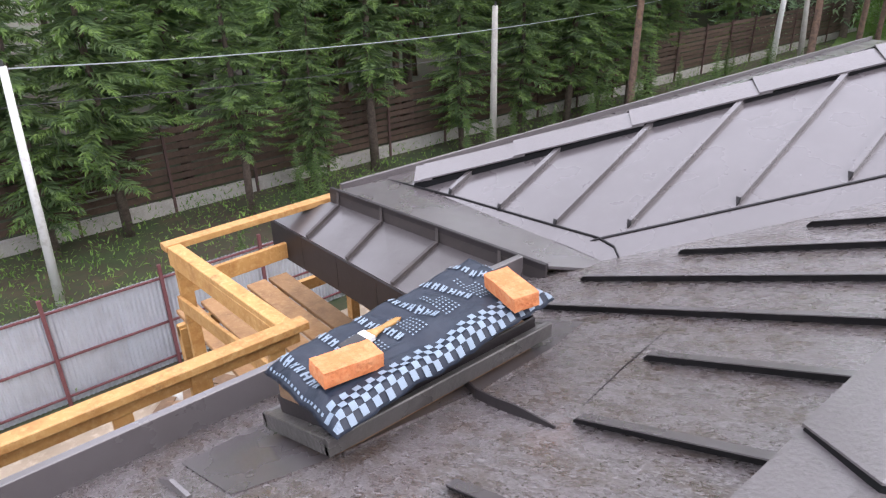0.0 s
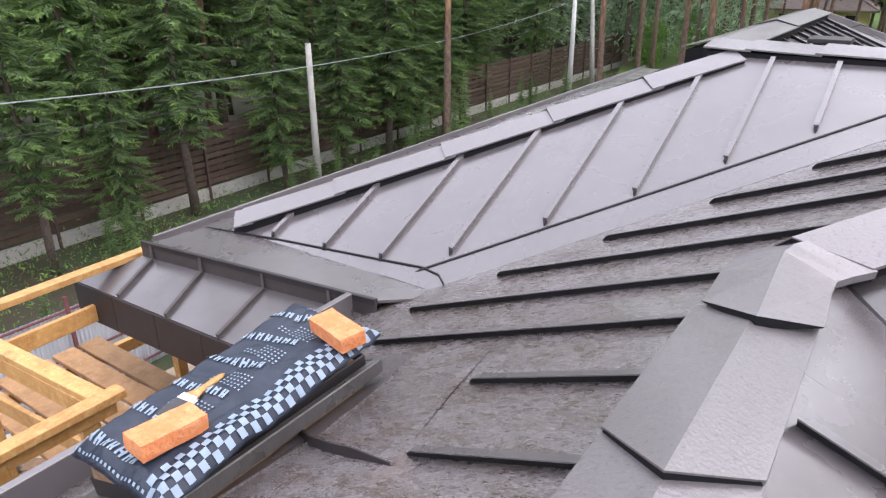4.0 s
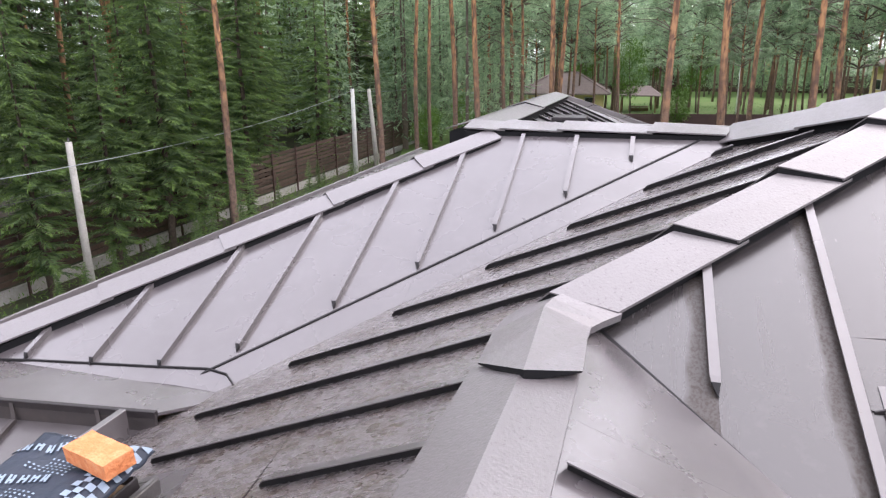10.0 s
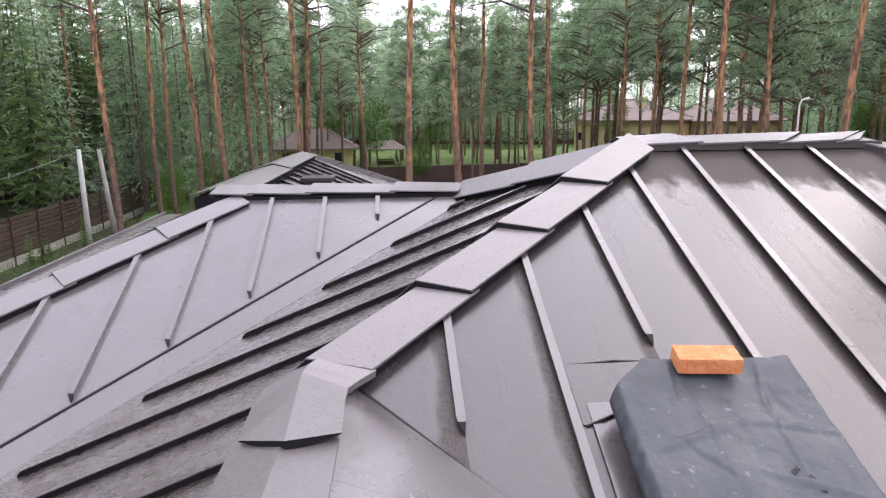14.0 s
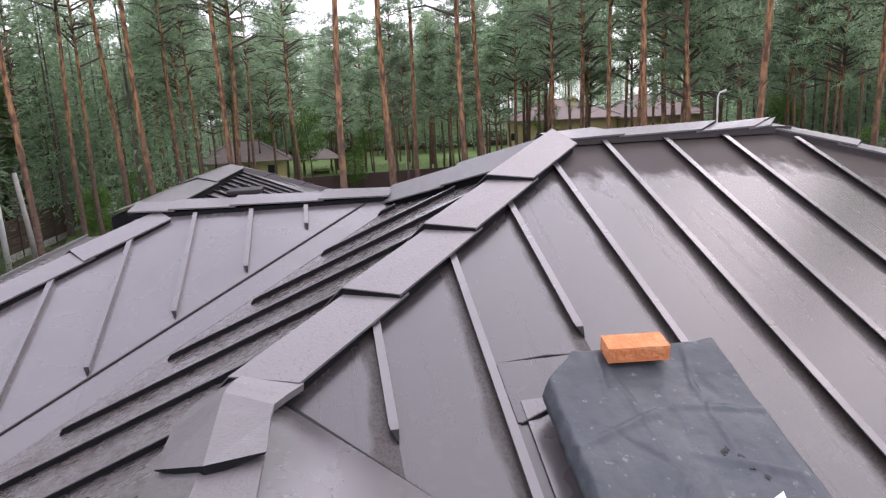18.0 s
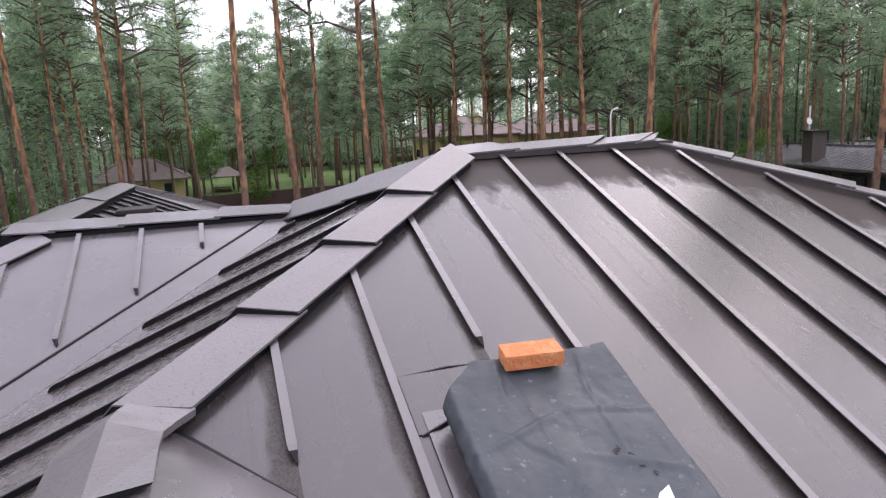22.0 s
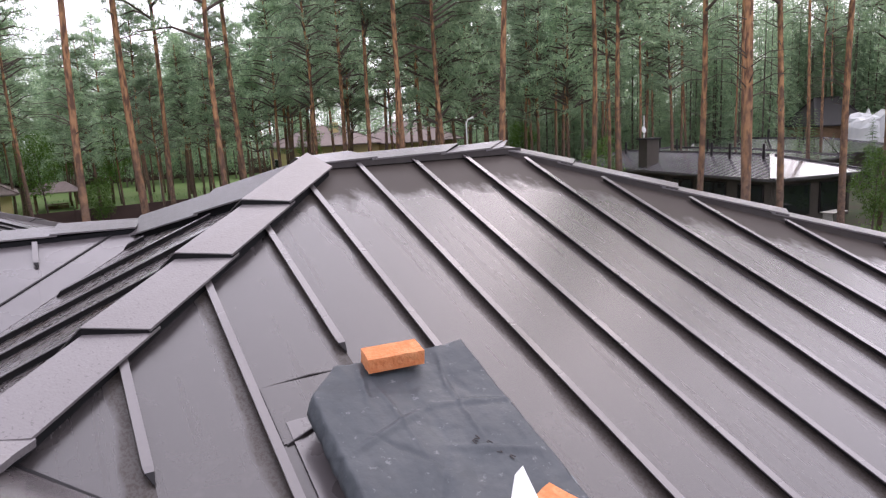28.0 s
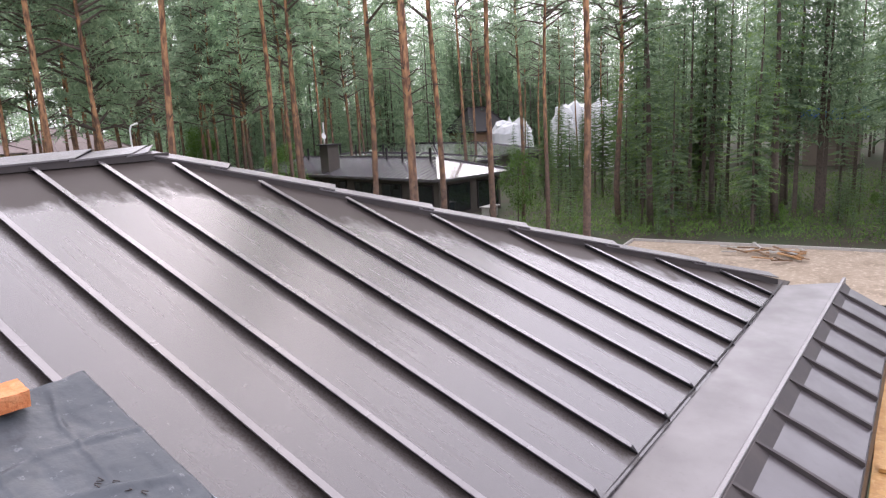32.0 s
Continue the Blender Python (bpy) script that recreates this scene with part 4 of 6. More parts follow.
for row in range(6):
    for k in range(9):
        for m in range(5):
            x, yy = -1.95 + 0.021 * k - 0.01 * (row % 2), 0.955 + 0.182 * row + 0.017 * m
            if x < -1.75 + 0.03 * (m % 2) and yy < 1.91 and (k > 2 or m < 2):
                dots.append([(x, yy), (x + 0.009, yy), (x + 0.009, yy + 0.007), (x, yy + 0.007)])
tagged(print_patch(dots, "dot_print"), kind="stuff")


def name_bars(x, y, size, turn):
    """A row of seven plain upright bars in place of the printed name."""
    ca, sa = math.cos(turn), math.sin(turn)
    bars = []
    for k, wide in enumerate((0.62, 0.5, 0.56, 0.5, 0.62, 0.58, 0.46)):
        for u0, u1, v0, v1 in ((0.0, 0.19, 0.0, 0.7), (wide - 0.19, wide, 0.0, 0.7), (0.19, wide - 0.19, 0.18 + 0.1 * (k % 3), 0.36 + 0.1 * (k % 3))):
            a, b = (0.74 * k + u0 * 0.86) * size, (0.74 * k + u1 * 0.86) * size
            bars.append([(min(max(x + p * ca - q * sa, -2.10), -1.58), y + p * sa + q * ca) for p, q in ((a, v0 * size), (b, v0 * size), (b, v1 * size), (a, v1 * size))])
    return print_patch(bars, "name_print")


for k in range(6):
    name_bars(-2.07, 0.875 + 0.172 * k, 0.057, radians(2 + 3.5 * k))
brick(-1.785, 1.02, TOP1(-1.785, 1.02) + 0.04, 86, 0, 3)
brick(-1.681, 1.77, TOP1(-1.681, 1.77) + 0.038, -14, 4, 0)
brush = thing("paint_brush", "flat paint brush with a pale wooden handle lying on the film", "brush", pose(-1.895, 1.165, TOP1(-1.895, 1.165) + 0.018, 0, 0, 97))
part("bristles", loft([[(x, y * w, z * h) for y, z in ((-1, -1), (1, -1), (1, 1), (-1, 1))] for x, w, h in ((-0.10, 0.035, 0.003), (-0.04, 0.036, 0.008), (0.0, 0.034, 0.009))]), M_TRASH, brush, "dark bristles")
part("ferrule", box((0.035, 0.07, 0.02), 0.002, (0.017, 0, 0)), M_WHITE, brush)
part("handle", loft([[(x, y * w, z * h) for y, z in ((-1, -0.6), (0, -1), (1, -0.6), (1, 0.6), (0, 1), (-1, 0.6))] for x, w, h in ((0.03, 0.034, 0.008), (0.07, 0.018, 0.008), (0.11, 0.012, 0.009), (0.15, 0.015, 0.009), (0.19, 0.012, 0.008), (0.205, 0.004, 0.004))]), M_WOOD, brush, "pale wooden handle", True)

# Chimney on the broad slope under a grey membrane.
stack2 = thing("chimney_stack", "low chimney shaft on the broad slope, hidden under a membrane", "chimney")
part("shaft", loft([[(x, y, SLOPE_C(x, y) + h) for x, y in ((1.10, 1.62), (1.74, 1.62), (1.74, 2.31), (1.10, 2.31))] for h in (-0.02, 0.11)]), M_DARK, stack2)
part("flashing", slab([(0.98, 1.5), (1.9, 1.5), (1.9, 2.5), (0.98, 2.5)], SLOPE_C, M_ROOF, 0.004, 0.012), M_ROOF, stack2)
part("bent_flange", flange([(0.95, 2.395), (1.03, 2.405), (1.10, 2.435), (1.16, 2.48)], SLOPE_C, 0.006, 0.03), M_DARK, stack2)
TOP2 = lambda x, y: SLOPE_C(x, y) + 0.205 + 0.02 * math.sin(3 * x)
FOLDS = [((1.05, 2.05), (1.5, 2.2), 0.014, 0.022), ((1.5, 2.2), (1.84, 2.12), 0.013, 0.02), ((1.15, 1.6), (1.45, 2.0), -0.014, 0.03), ((1.45, 2.0), (1.8, 1.85), 0.016, 0.025),
         ((1.25, 2.25), (1.3, 2.48), 0.012, 0.02), ((1.6, 2.25), (1.68, 2.48), 0.012, 0.02), ((1.1, 1.85), (1.3, 1.7), 0.022, 0.025), ((1.55, 1.5), (1.75, 1.75), 0.016, 0.03), ((1.2, 2.12), (1.42, 1.9), -0.01, 0.014),
         ((1.06, 1.72), (1.34, 1.66), 0.03, 0.022), ((1.34, 1.66), (1.46, 1.58), 0.022, 0.02), ((1.32, 2.42), (1.36, 1.9), 0.007, 0.012), ((1.62, 2.4), (1.6, 1.9), 0.007, 0.012)]
cover = thing("membrane_cover", "crumpled blue-grey roofing membrane over a chimney", "cover sheet")
thicken(part("membrane_sheet", draped(1.03, 1.85, 1.42, 2.50, TOP2, 0.075, 110, 140, 0.013, 7.0, 0.035, FOLDS, 0.15), M_RUBBER, cover, smooth=True), 0.005)
part("edge_strip", tube([(1.852 + 0.006 * math.sin(9 * k), 1.44 + 0.106 * k, TOP2(1.85, 1.44 + 0.106 * k) - 0.068 + 0.006 * math.sin(2.3 * k)) for k in range(11)], [0.0022] * 11, 5), M_CABLE, cover, "pale worn selvedge")
SCRIBBLE = lambda x, y: noise.fractal(Vector((x * 4.2 + 7.0, y * 4.2, 7.0)), 1.0, 2.0, 3) * 0.013 - 0.012
for k in range(14):
    x, y = 1.555 + 0.008 * k, 1.975 - 0.009 * k + 0.014 * (k % 4)
    part("scribble_bar", box((0.003, 0.022, 0.003), 0, (x, y, TOP2(x, y) + 0.016 + SCRIBBLE(x, y)), (22, 0, 20 + 35 * (k % 3))), M_SHADE_MARK, cover)
brick(1.445, 2.44, TOP2(1.445, 2.44) + 0.047, -7, 8, 0)
brick(1.60, 1.60, TOP2(1.60, 1.60) + 0.034, 25, 14, 0)
scrap = thing("paper_scrap", "folded white paper scrap held by a brick on the membrane", "paper")
part("sheet", loft([[(1.42, 1.56, 6.03), (1.53, 1.54, 6.06), (1.53, 1.541, 6.06), (1.42, 1.561, 6.03)], [(1.52, 1.66, 6.10), (1.55, 1.655, 6.125), (1.55, 1.656, 6.125), (1.52, 1.661, 6.10)]]), M_WHITE, scrap)
vent = thing("roof_vent", "small dark boxy roof vent on the far slope", "vent")
part("vent_body", box((0.3, 0.3, 0.3), 0.01, (-0.75, 8.4, 6.3)), M_DARK, vent)
part("vent_lid", box((0.4, 0.4, 0.05), 0.01, (-0.75, 8.4, 6.47)), M_DARK, vent)

# ---- timber guard rail and scaffold ----
rail = thing("timber_guard_rail", "fresh pine guard rail of a scaffold beside the eaves", "scaffold")
for a, b, w, h in (((-3.14, -3.0, 5.08), (-3.14, 1.54, 5.08), 0.10, 0.05), ((-4.78, 1.33, 5.075), (-3.19, 1.43, 5.075), 0.10, 0.05), ((-4.75, 1.27, 5.085), (-4.80, 4.2, 5.085), 0.10, 0.05),
                   ((-3.165, -3.0, 5.0), (-3.165, 1.5, 5.0), 0.03, 0.10), ((-4.72, 1.30, 5.0), (-3.2, 1.39, 5.0), 0.03, 0.12), ((-4.72, 1.3, 4.62), (-3.3, 1.42, 4.62), 0.03, 0.12),
                   ((-4.72, 1.36, 4.75), (-4.76, 2.4, 4.75), 0.04, 0.14)):
    part("rail", beam(a, b, w, h), M_WOOD, rail)
for x, y, lo in ((-4.70, 1.36, 3.2), (-3.2, 1.36, 3.2), (-3.19, 0.47, 4.3), (-3.17, 0.88, 3.2), (-3.2, -0.9, 3.2), (-4.78, 3.6, 3.2)):
    part("post", beam((x, y, lo), (x, y, 5.05), 0.05, 0.10), M_WOOD, rail)
part("brace", beam((-4.65, 1.45, 4.0), (-3.9, 1.45, 4.55), 0.03, 0.08), M_WOOD, rail)
deck = thing("scaffold_deck", "damp brown plank deck of the scaffold", "scaffold")
for k in range(5):
    part("plank", beam((-5.7, 1.62 + 0.235 * k, 4.0 + 0.006 * (k % 2)), (-3.2 - 0.1 * (k % 3), 1.62 + 0.235 * k, 4.0 + 0.006 * (k % 2)), 0.2, 0.04), M_PLANK, deck)
for k in range(8):
    part("slat", beam((-5.3 + 0.28 * k, 2.85, 4.05), (-5.3 + 0.28 * k, 3.3, 4.05), 0.18, 0.03), M_WOOD, deck)
for x in (-5.5, -4.3, -3.3):
    part("bearer", beam((x, 1.45, 3.92), (x, 3.4, 3.92), 0.06, 0.12), M_WOOD, deck)
for x, y in ((-5.5, 1.5), (-5.5, 3.3), (-3.3, 1.5), (-4.3, 1.5)):
    part("post", beam((x, y, 0), (x, y, 3.95), 0.1, 0.1), M_WOOD, deck)
debris = thing("felt_offcuts", "torn dark felt off-cuts in a heap on the sand", "debris", kind="stuff")
for k in range(40):
    a = random.uniform(0, 3.1)
    x, y = -9.2 + random.uniform(-1.0, 1.2), 2.6 + random.uniform(-0.8, 1.2)
    l = random.uniform(0.3, 0.9)
    part("offcut", beam((x, y, 0.1 + 0.03 * (k % 5)), (x + l * math.cos(a), y + l * math.sin(a), 0.14 + 0.05 * (k % 4)), random.uniform(0.15, 0.4), 0.02), (M_TRASH, M_TRASH, M_OLDWOOD, M_CONCRETE)[k % 4], debris)
side_rail = thing("timber_guard_rail", "pine boards of a scaffold outside the skirt", "scaffold")
for y, z in ((-0.17, 4.86), (-0.29, 4.84), (-0.41, 4.84), (-0.53, 4.84)):
    part("board", beam((2.5, y, z), (9.0, y, z), 0.1, 0.04), M_WOOD, side_rail)
for x in (3.0, 5.3, 7.6):
    part("cross_board", beam((x, -0.6, 4.9), (x, -0.16, 4.9), 0.12, 0.03), M_WOOD, side_rail)
    part("post", beam((x, -0.55, 0), (x, -0.55, 4.82), 0.1, 0.1), M_WOOD, side_rail)

# ---- fences, poles, wire ----
metal = thing("sheet_metal_fence", "galvanised corrugated fence on wine-red posts and rails", "fence")
wave = []
n = 60
for i in range(n + 1):
    t = i % 4
    wave.append((0.0 if t in (0, 3) else 0.018, 1.15 * i / n))
me = mesh_of("corrugated_sheet", [(x, y, z) for z in (0.06, 1.82) for x, y in wave] + [(x + 0.003, y, z) for z in (0.06, 1.82) for x, y in wave],
             [(i, i + 1, n + 2 + i, n + 1 + i) for i in range(n)] + [(2 * (n + 1) + i, 3 * (n + 1) + i, 3 * (n + 1) + i + 1, 2 * (n + 1) + i + 1) for i in range(n)], M_SHEET)
for k in range(16):
    put("corrugated_sheet", me, metal, at=pose(-11.0, -7.0 + 1.13 * k, 0))
for k in range(10):
    part("fence_post", beam((-10.93, -6.45 + 1.85 * k, 0), (-10.93, -6.45 + 1.85 * k, 2.06), 0.06, 0.06), M_POST, metal)
for z in (0.2, 0.93, 1.79):
    part("fence_rail", beam((-10.96, -7.0, z), (-10.96, 11.0, z), 0.03, 0.04), M_POST, metal)

board_fence = thing("board_fence", "long brown horizontal-board fence on a pale concrete plinth", "fence")
for k in range(26):
    y = -12 + 2.5 * k
    part("plinth", beam((-18.4, y + 0.02, 0.18), (-18.4, y + 2.48, 0.18), 0.14, 0.4), M_CONCRETE, board_fence)
    part("fence_post", beam((-18.3, y, 0), (-18.3, y, 2.5), 0.07, 0.07), M_FENCE_DARK, board_fence)
plank_me = None
for k in range(26):
    for j in range(9):
        if plank_me is None:
            ob = part("fence_board", beam((0, 0, 0), (0, 2.44, 0), 0.025, 0.165), M_BOARDS, board_fence)
            plank_me = ob.data
        else:
            ob = put("fence_board", plank_me, board_fence)
        ob.location = (-18.4 + (0.05 if j % 2 else 0), -11.97 + 2.5 * k, 0.56 + 0.215 * j)


def pole(x, y, h, r, top_lean=(0, 0), label="pale weathered concrete utility pole", mat=M_CONCRETE):
    ob = thing("utility_pole", label, "pole", pose(x, y, 0))
    part("shaft", tube([(0, 0, -0.1), (top_lean[0] * 0.5, top_lean[1] * 0.5, h / 2), (top_lean[0], top_lean[1], h)], [r, r * 0.85, r * 0.7], 10), mat, ob, smooth=True)
    part("insulator", tube([(top_lean[0], top_lean[1], h - 0.05), (top_lean[0] + 0.02, top_lean[1], h + 0.12)], [0.04, 0.03], 8), M_TRASH, ob)
    return ob


pole(-14.9, 1.69, 4.98, 0.1, (0.0, 0.22), "whitewashed steel utility pole by the metal fence", M_POLE)
pole(-15.9, 15.6, 4.9, 0.13)
pole(-17.0, 38.0, 5.3, 0.17, label="white-painted utility pole beyond the trees", mat=M_POLE)
pole(-16.2, 39.6, 5.2, 0.17, (-0.5, 0.2))
pole(9.0, 78.0, 7.0, 0.15, label="white-painted utility pole beyond the trees", mat=M_POLE)
wire = thing("overhead_cable", "sagging grey overhead cable between poles", "cable")
for a, b, sag in (((-14.2, -24, 5.0), (-14.9, 1.91, 4.93), 0.6), ((-14.9, 1.91, 4.93), (-17.0, 38.0, 5.2), 0.85), ((-17.0, 38.0, 5.2), (-18.5, 62.0, 5.2), 0.5)):
    a, b = Vector(a), Vector(b)
    pts = [a.lerp(b, i / 18) + Vector((0, 0, -sag * 4 * (i / 18) * (1 - i / 18))) for i in range(19)]
    part("cable", tube(pts, [0.014] * 19, 5), M_CABLE, wire)
    part("cable", tube([p + Vector((-0.3, 0, -0.75)) for p in pts], [0.009] * 19, 5), M_TRASH, wire)


# ---- trees ----
def tri_mesh(name, tris, mat):
    tris = np.asarray(tris, np.float32).reshape(-1, 3)
    me = bpy.data.meshes.new(name)
    n = len(tris)
    me.vertices.add(n)
    me.vertices.foreach_set("co", tris.ravel())
    me.loops.add(n)
    me.loops.foreach_set("vertex_index", np.arange(n, dtype=np.int32))
    me.polygons.add(n // 3)
    me.polygons.foreach_set("loop_start", np.arange(0, n, 3, dtype=np.int32))
    me.polygons.foreach_set("loop_total", np.full(n // 3, 3, np.int32))
    me.materials.append(mat)
    me.update(calc_edges=True)
    me.validate()
    return me


def sprays(centres, ways, length, width, rng, droop=0.25, fan=3, spread=0.42):
    """Needle sprays: a fan of narrow triangles at each centre, pointing the given way."""
    c, d = np.asarray(centres), np.asarray(ways)
    n = len(c)
    out = []
    for k in range(fan):
        a = d + rng.normal(0, spread, (n, 3)) + np.array([0, 0, -droop])
        a /= np.linalg.norm(a, axis=1, keepdims=True)
        s = np.cross(a, rng.normal(0, 0.35, (n, 3)) + np.array([0, 0, 1.0]))
        s /= np.linalg.norm(s, axis=1, keepdims=True) + 1e-6
        l = (length * rng.uniform(0.6, 1.3, (n, 1)))
        w = width * rng.uniform(0.6, 1.3, (n, 1))
        o = c + rng.normal(0, length * 0.22, (n, 3))
        out.append(np.stack([o - s * w * 0.5, o + s * w * 0.5 + a * l * 0.2, o + a * l], 1))
    return np.concatenate(out).reshape(-1, 3)


def spruce(seed, height, spread, low, gap, per, step, wide, label="dense dark green spruce tree with layered drooping branches", needles=M_SPRUCE):
    """A spruce: whorls of drooping branches, each a flat fan of twigs, the young tips lighter."""
    rng = np.random.default_rng(seed)
    ob = thing("spruce_tree", label, "tree", pose(0, 0, -80), group="forest trees")
    r = height * 0.0095 + 0.03
    part("trunk", tube([(0.05 * math.sin(k), 0.05 * math.cos(2 * k), height * k / 6 - 0.1) for k in range(7)], [r * (1 - k / 6.2) for k in range(7)], 9), M_BARK_SPRUCE, ob, smooth=True)
    roots, ways, sizes, tips = [], [], [], []
    z = low
    while z < height - 0.1:
        f = (height - z) / (height - low)
        reach = spread * f ** 0.75 * (0.5 + 0.5 * min(1, (z - low) / 2.2 + 0.1)) + 0.1
        turn = rng.uniform(0, 2 * math.pi)
        for b in range(per):
            if rng.uniform() < 0.12:
                continue
            a = turn + 2 * math.pi * b / per + rng.normal(0, 0.22)
            l = reach * rng.uniform(0.6, 1.15)
            m = max(3, int(l / step))
            t = (np.arange(m) + rng.uniform(0.2, 0.8)) / m
            d = np.array([math.cos(a), math.sin(a), 0])
            side = np.array([-d[1], d[0], 0])
            fall = rng.uniform(0.2, 0.42)
            drop = l * (0.1 * t - fall * t ** 1.4 + 0.16 * np.maximum(0, t - 0.6))
            p = d * (l * t)[:, None] + np.array([0, 0, z + rng.normal(0, 0.08)]) + np.stack([0 * t, 0 * t, drop], 1)
            for s in (-1, 1, 0.25):
                n_ = len(t)
                roots.append(p + rng.normal(0, 0.02, p.shape))
                ways.append(d * 0.75 + side * s * 0.85 + np.array([0, 0, -0.12 if s != 0.25 else -0.55]) + rng.normal(0, 0.14, p.shape))
                sizes.append((0.12 + 0.26 * l * (1.05 - t)) * rng.uniform(0.7, 1.25, n_) if s != 0.25 else 0.16 + 0.1 * rng.uniform(0, 1, n_))
                tips.append(rng.uniform(0, 1, n_) < np.where(t > 0.68, 0.75, 0.12))
        z += gap * rng.uniform(0.75, 1.25)
    o, a, l, tip = np.concatenate(roots), np.concatenate(ways), np.concatenate(sizes)[:, None], np.concatenate(tips)
    a = a / np.linalg.norm(a, axis=1, keepdims=True)
    s = np.cross(a, rng.normal(0, 0.3, a.shape) + np.array([0, 0, 1.0]))
    s /= np.linalg.norm(s, axis=1, keepdims=True) + 1e-6
    w = wide * rng.uniform(0.7, 1.3, l.shape) * (0.5 + l)
    mid = o + a * l * 0.45 + np.array([0, 0, 0.012])
    end = o + a * l + np.array([0, 0, -0.1]) * l
    tris = np.stack([o, mid + s * w, end, end, mid - s * w * 0.9, o], 1).reshape(-1, 3)
    me = tri_mesh("crown", tris, needles)
    me.materials.append(M_TIPS)
    me.polygons.foreach_set("material_index", np.repeat(tip.astype(np.int32), 2)[:len(me.polygons)])
    put("crown", me, ob)
    return ob


def pine(seed, height, crown, label="tall pine tree with an orange trunk", radius=0.17, clump=0.5, count=60, dead=8):
    rng = np.random.default_rng(seed)
    ob = thing("pine_tree", label, "tree", pose(0, 0, -80), group="forest trees")
    bend = [Vector((0.11 * math.sin(seed + k * 0.8), 0.11 * math.cos(seed * 2 + k * 0.7), height * k / 10 - 0.1)) for k in range(11)]
    bend[0].x = bend[0].y = 0
    rad = [radius * (1.18 - 0.1 * k) if k < 10 else 0.03 for k in range(11)]
    part("trunk", tube(bend, rad, 10), M_BARK, ob, "orange flaking trunk, grey-brown near the foot", True)
    centres, ways = [], []
    bm_all = bmesh.new()

    def limb(base, tip, r):
        mid = base.lerp(tip, 0.5) + Vector((0, 0, 0.12 * (tip - base).length))
        bm = tube([base, mid, tip], [r, r * 0.7, r * 0.3], 5)
        me = bpy.data.meshes.new("tmp")
        bm.to_mesh(me)
        bm.free()
        bm_all.from_mesh(me)
        bpy.data.meshes.remove(me)
        return mid

    for k in range(count):
        f = crown + (1 - crown) * rng.uniform(0, 1) ** 0.9
        base = bend[min(9, int(f * 10))].lerp(bend[min(10, int(f * 10) + 1)], f * 10 - int(f * 10))
        a = rng.uniform(0, 2 * math.pi)
        l = (2.6 * (1.05 - f) / (1.05 - crown) + 0.7) * rng.uniform(0.5, 1.15)
        tip = base + Vector((math.cos(a) * l, math.sin(a) * l, rng.uniform(-0.15, 0.45) * l))
        mid = limb(base, tip, 0.02 + 0.016 * l)
        for q in range(4 + int(l * 2)):
            s = rng.uniform(0.5, 1.05)
            p = (base.lerp(mid, s * 2) if s < 0.5 else mid.lerp(tip, s * 2 - 1)) + Vector(rng.normal(0, 1, 3) * np.array([0.3, 0.3, 0.1]))
            m = 9
            v = rng.normal(0, 1, (m, 3)) * np.array([1, 1, 0.55]) + np.array([0, 0, 0.25])
            v /= np.linalg.norm(v, axis=1, keepdims=True)
            centres.append(np.array(p) + v * 0.1)
            ways.append(v)
    for k in range(dead):
        f = rng.uniform(0.3, crown)
        base = bend[int(f * 10)].lerp(bend[int(f * 10) + 1], f * 10 - int(f * 10))
        a = rng.uniform(0, 2 * math.pi)
        l = rng.uniform(0.5, 1.6)
        limb(base, base + Vector((math.cos(a) * l, math.sin(a) * l, rng.uniform(-0.1, 0.4) * l)), 0.018)
    tagged(part("branchwork", bm_all, M_BARK_SPRUCE, ob), kind="stuff")
    put("crown", tri_mesh("crown", sprays(np.concatenate(centres), np.concatenate(ways), clump * 0.5, clump * 0.15, rng, 0.0, 2), M_PINE), ob)
    return ob


def broadleaf(seed, height, spread, label="bright green birch tree"):
    rng = np.random.default_rng(seed)
    ob = thing("birch_tree", label, "tree", pose(0, 0, -80), group="forest trees")
    part("trunk", tube([(0.12 * math.sin(seed + k), 0.1 * k, height * 0.85 * k / 5) for k in range(6)], [0.11 * (1 - k / 5.5) for k in range(6)], 8), M_BARK_SPRUCE, ob, smooth=True)
    n = 420
    u = rng.normal(0, 1, (n, 3))
    u /= np.linalg.norm(u, axis=1, keepdims=True)
    rad = rng.uniform(0.35, 1.0, (n, 1)) ** 0.6
    hub = u * rad * np.array([spread, spread, height * 0.36]) + np.array([0, 0.3, height * 0.62])
    hub += np.stack([np.sin(hub[:, 2] * 2.1 + seed), np.cos(hub[:, 2] * 1.7), 0 * hub[:, 2]], 1) * 0.35
    c = np.repeat(hub, 8, 0) + rng.normal(0, 0.2, (n * 8, 3))
    put("crown", tri_mesh("crown", sprays(c, rng.normal(0, 1, c.shape), 0.17, 0.1, rng, 0.3, 2), M_BIRCH), ob)
    return ob


near_spruce = [spruce(11, 13.5, 2.4, 1.8, 0.34, 6, 0.07, 0.042), spruce(12, 11.0, 2.0, 1.2, 0.32, 6, 0.07, 0.04), spruce(13, 16.0, 2.4, 3.0, 0.38, 6, 0.075, 0.044)]
far_spruce = [spruce(21, 18, 2.7, 2.0, 0.5, 6, 0.17, 0.1), spruce(22, 15, 2.4, 1.5, 0.48, 6, 0.17, 0.1), spruce(23, 21, 2.8, 4.0, 0.55, 6, 0.17, 0.1)]
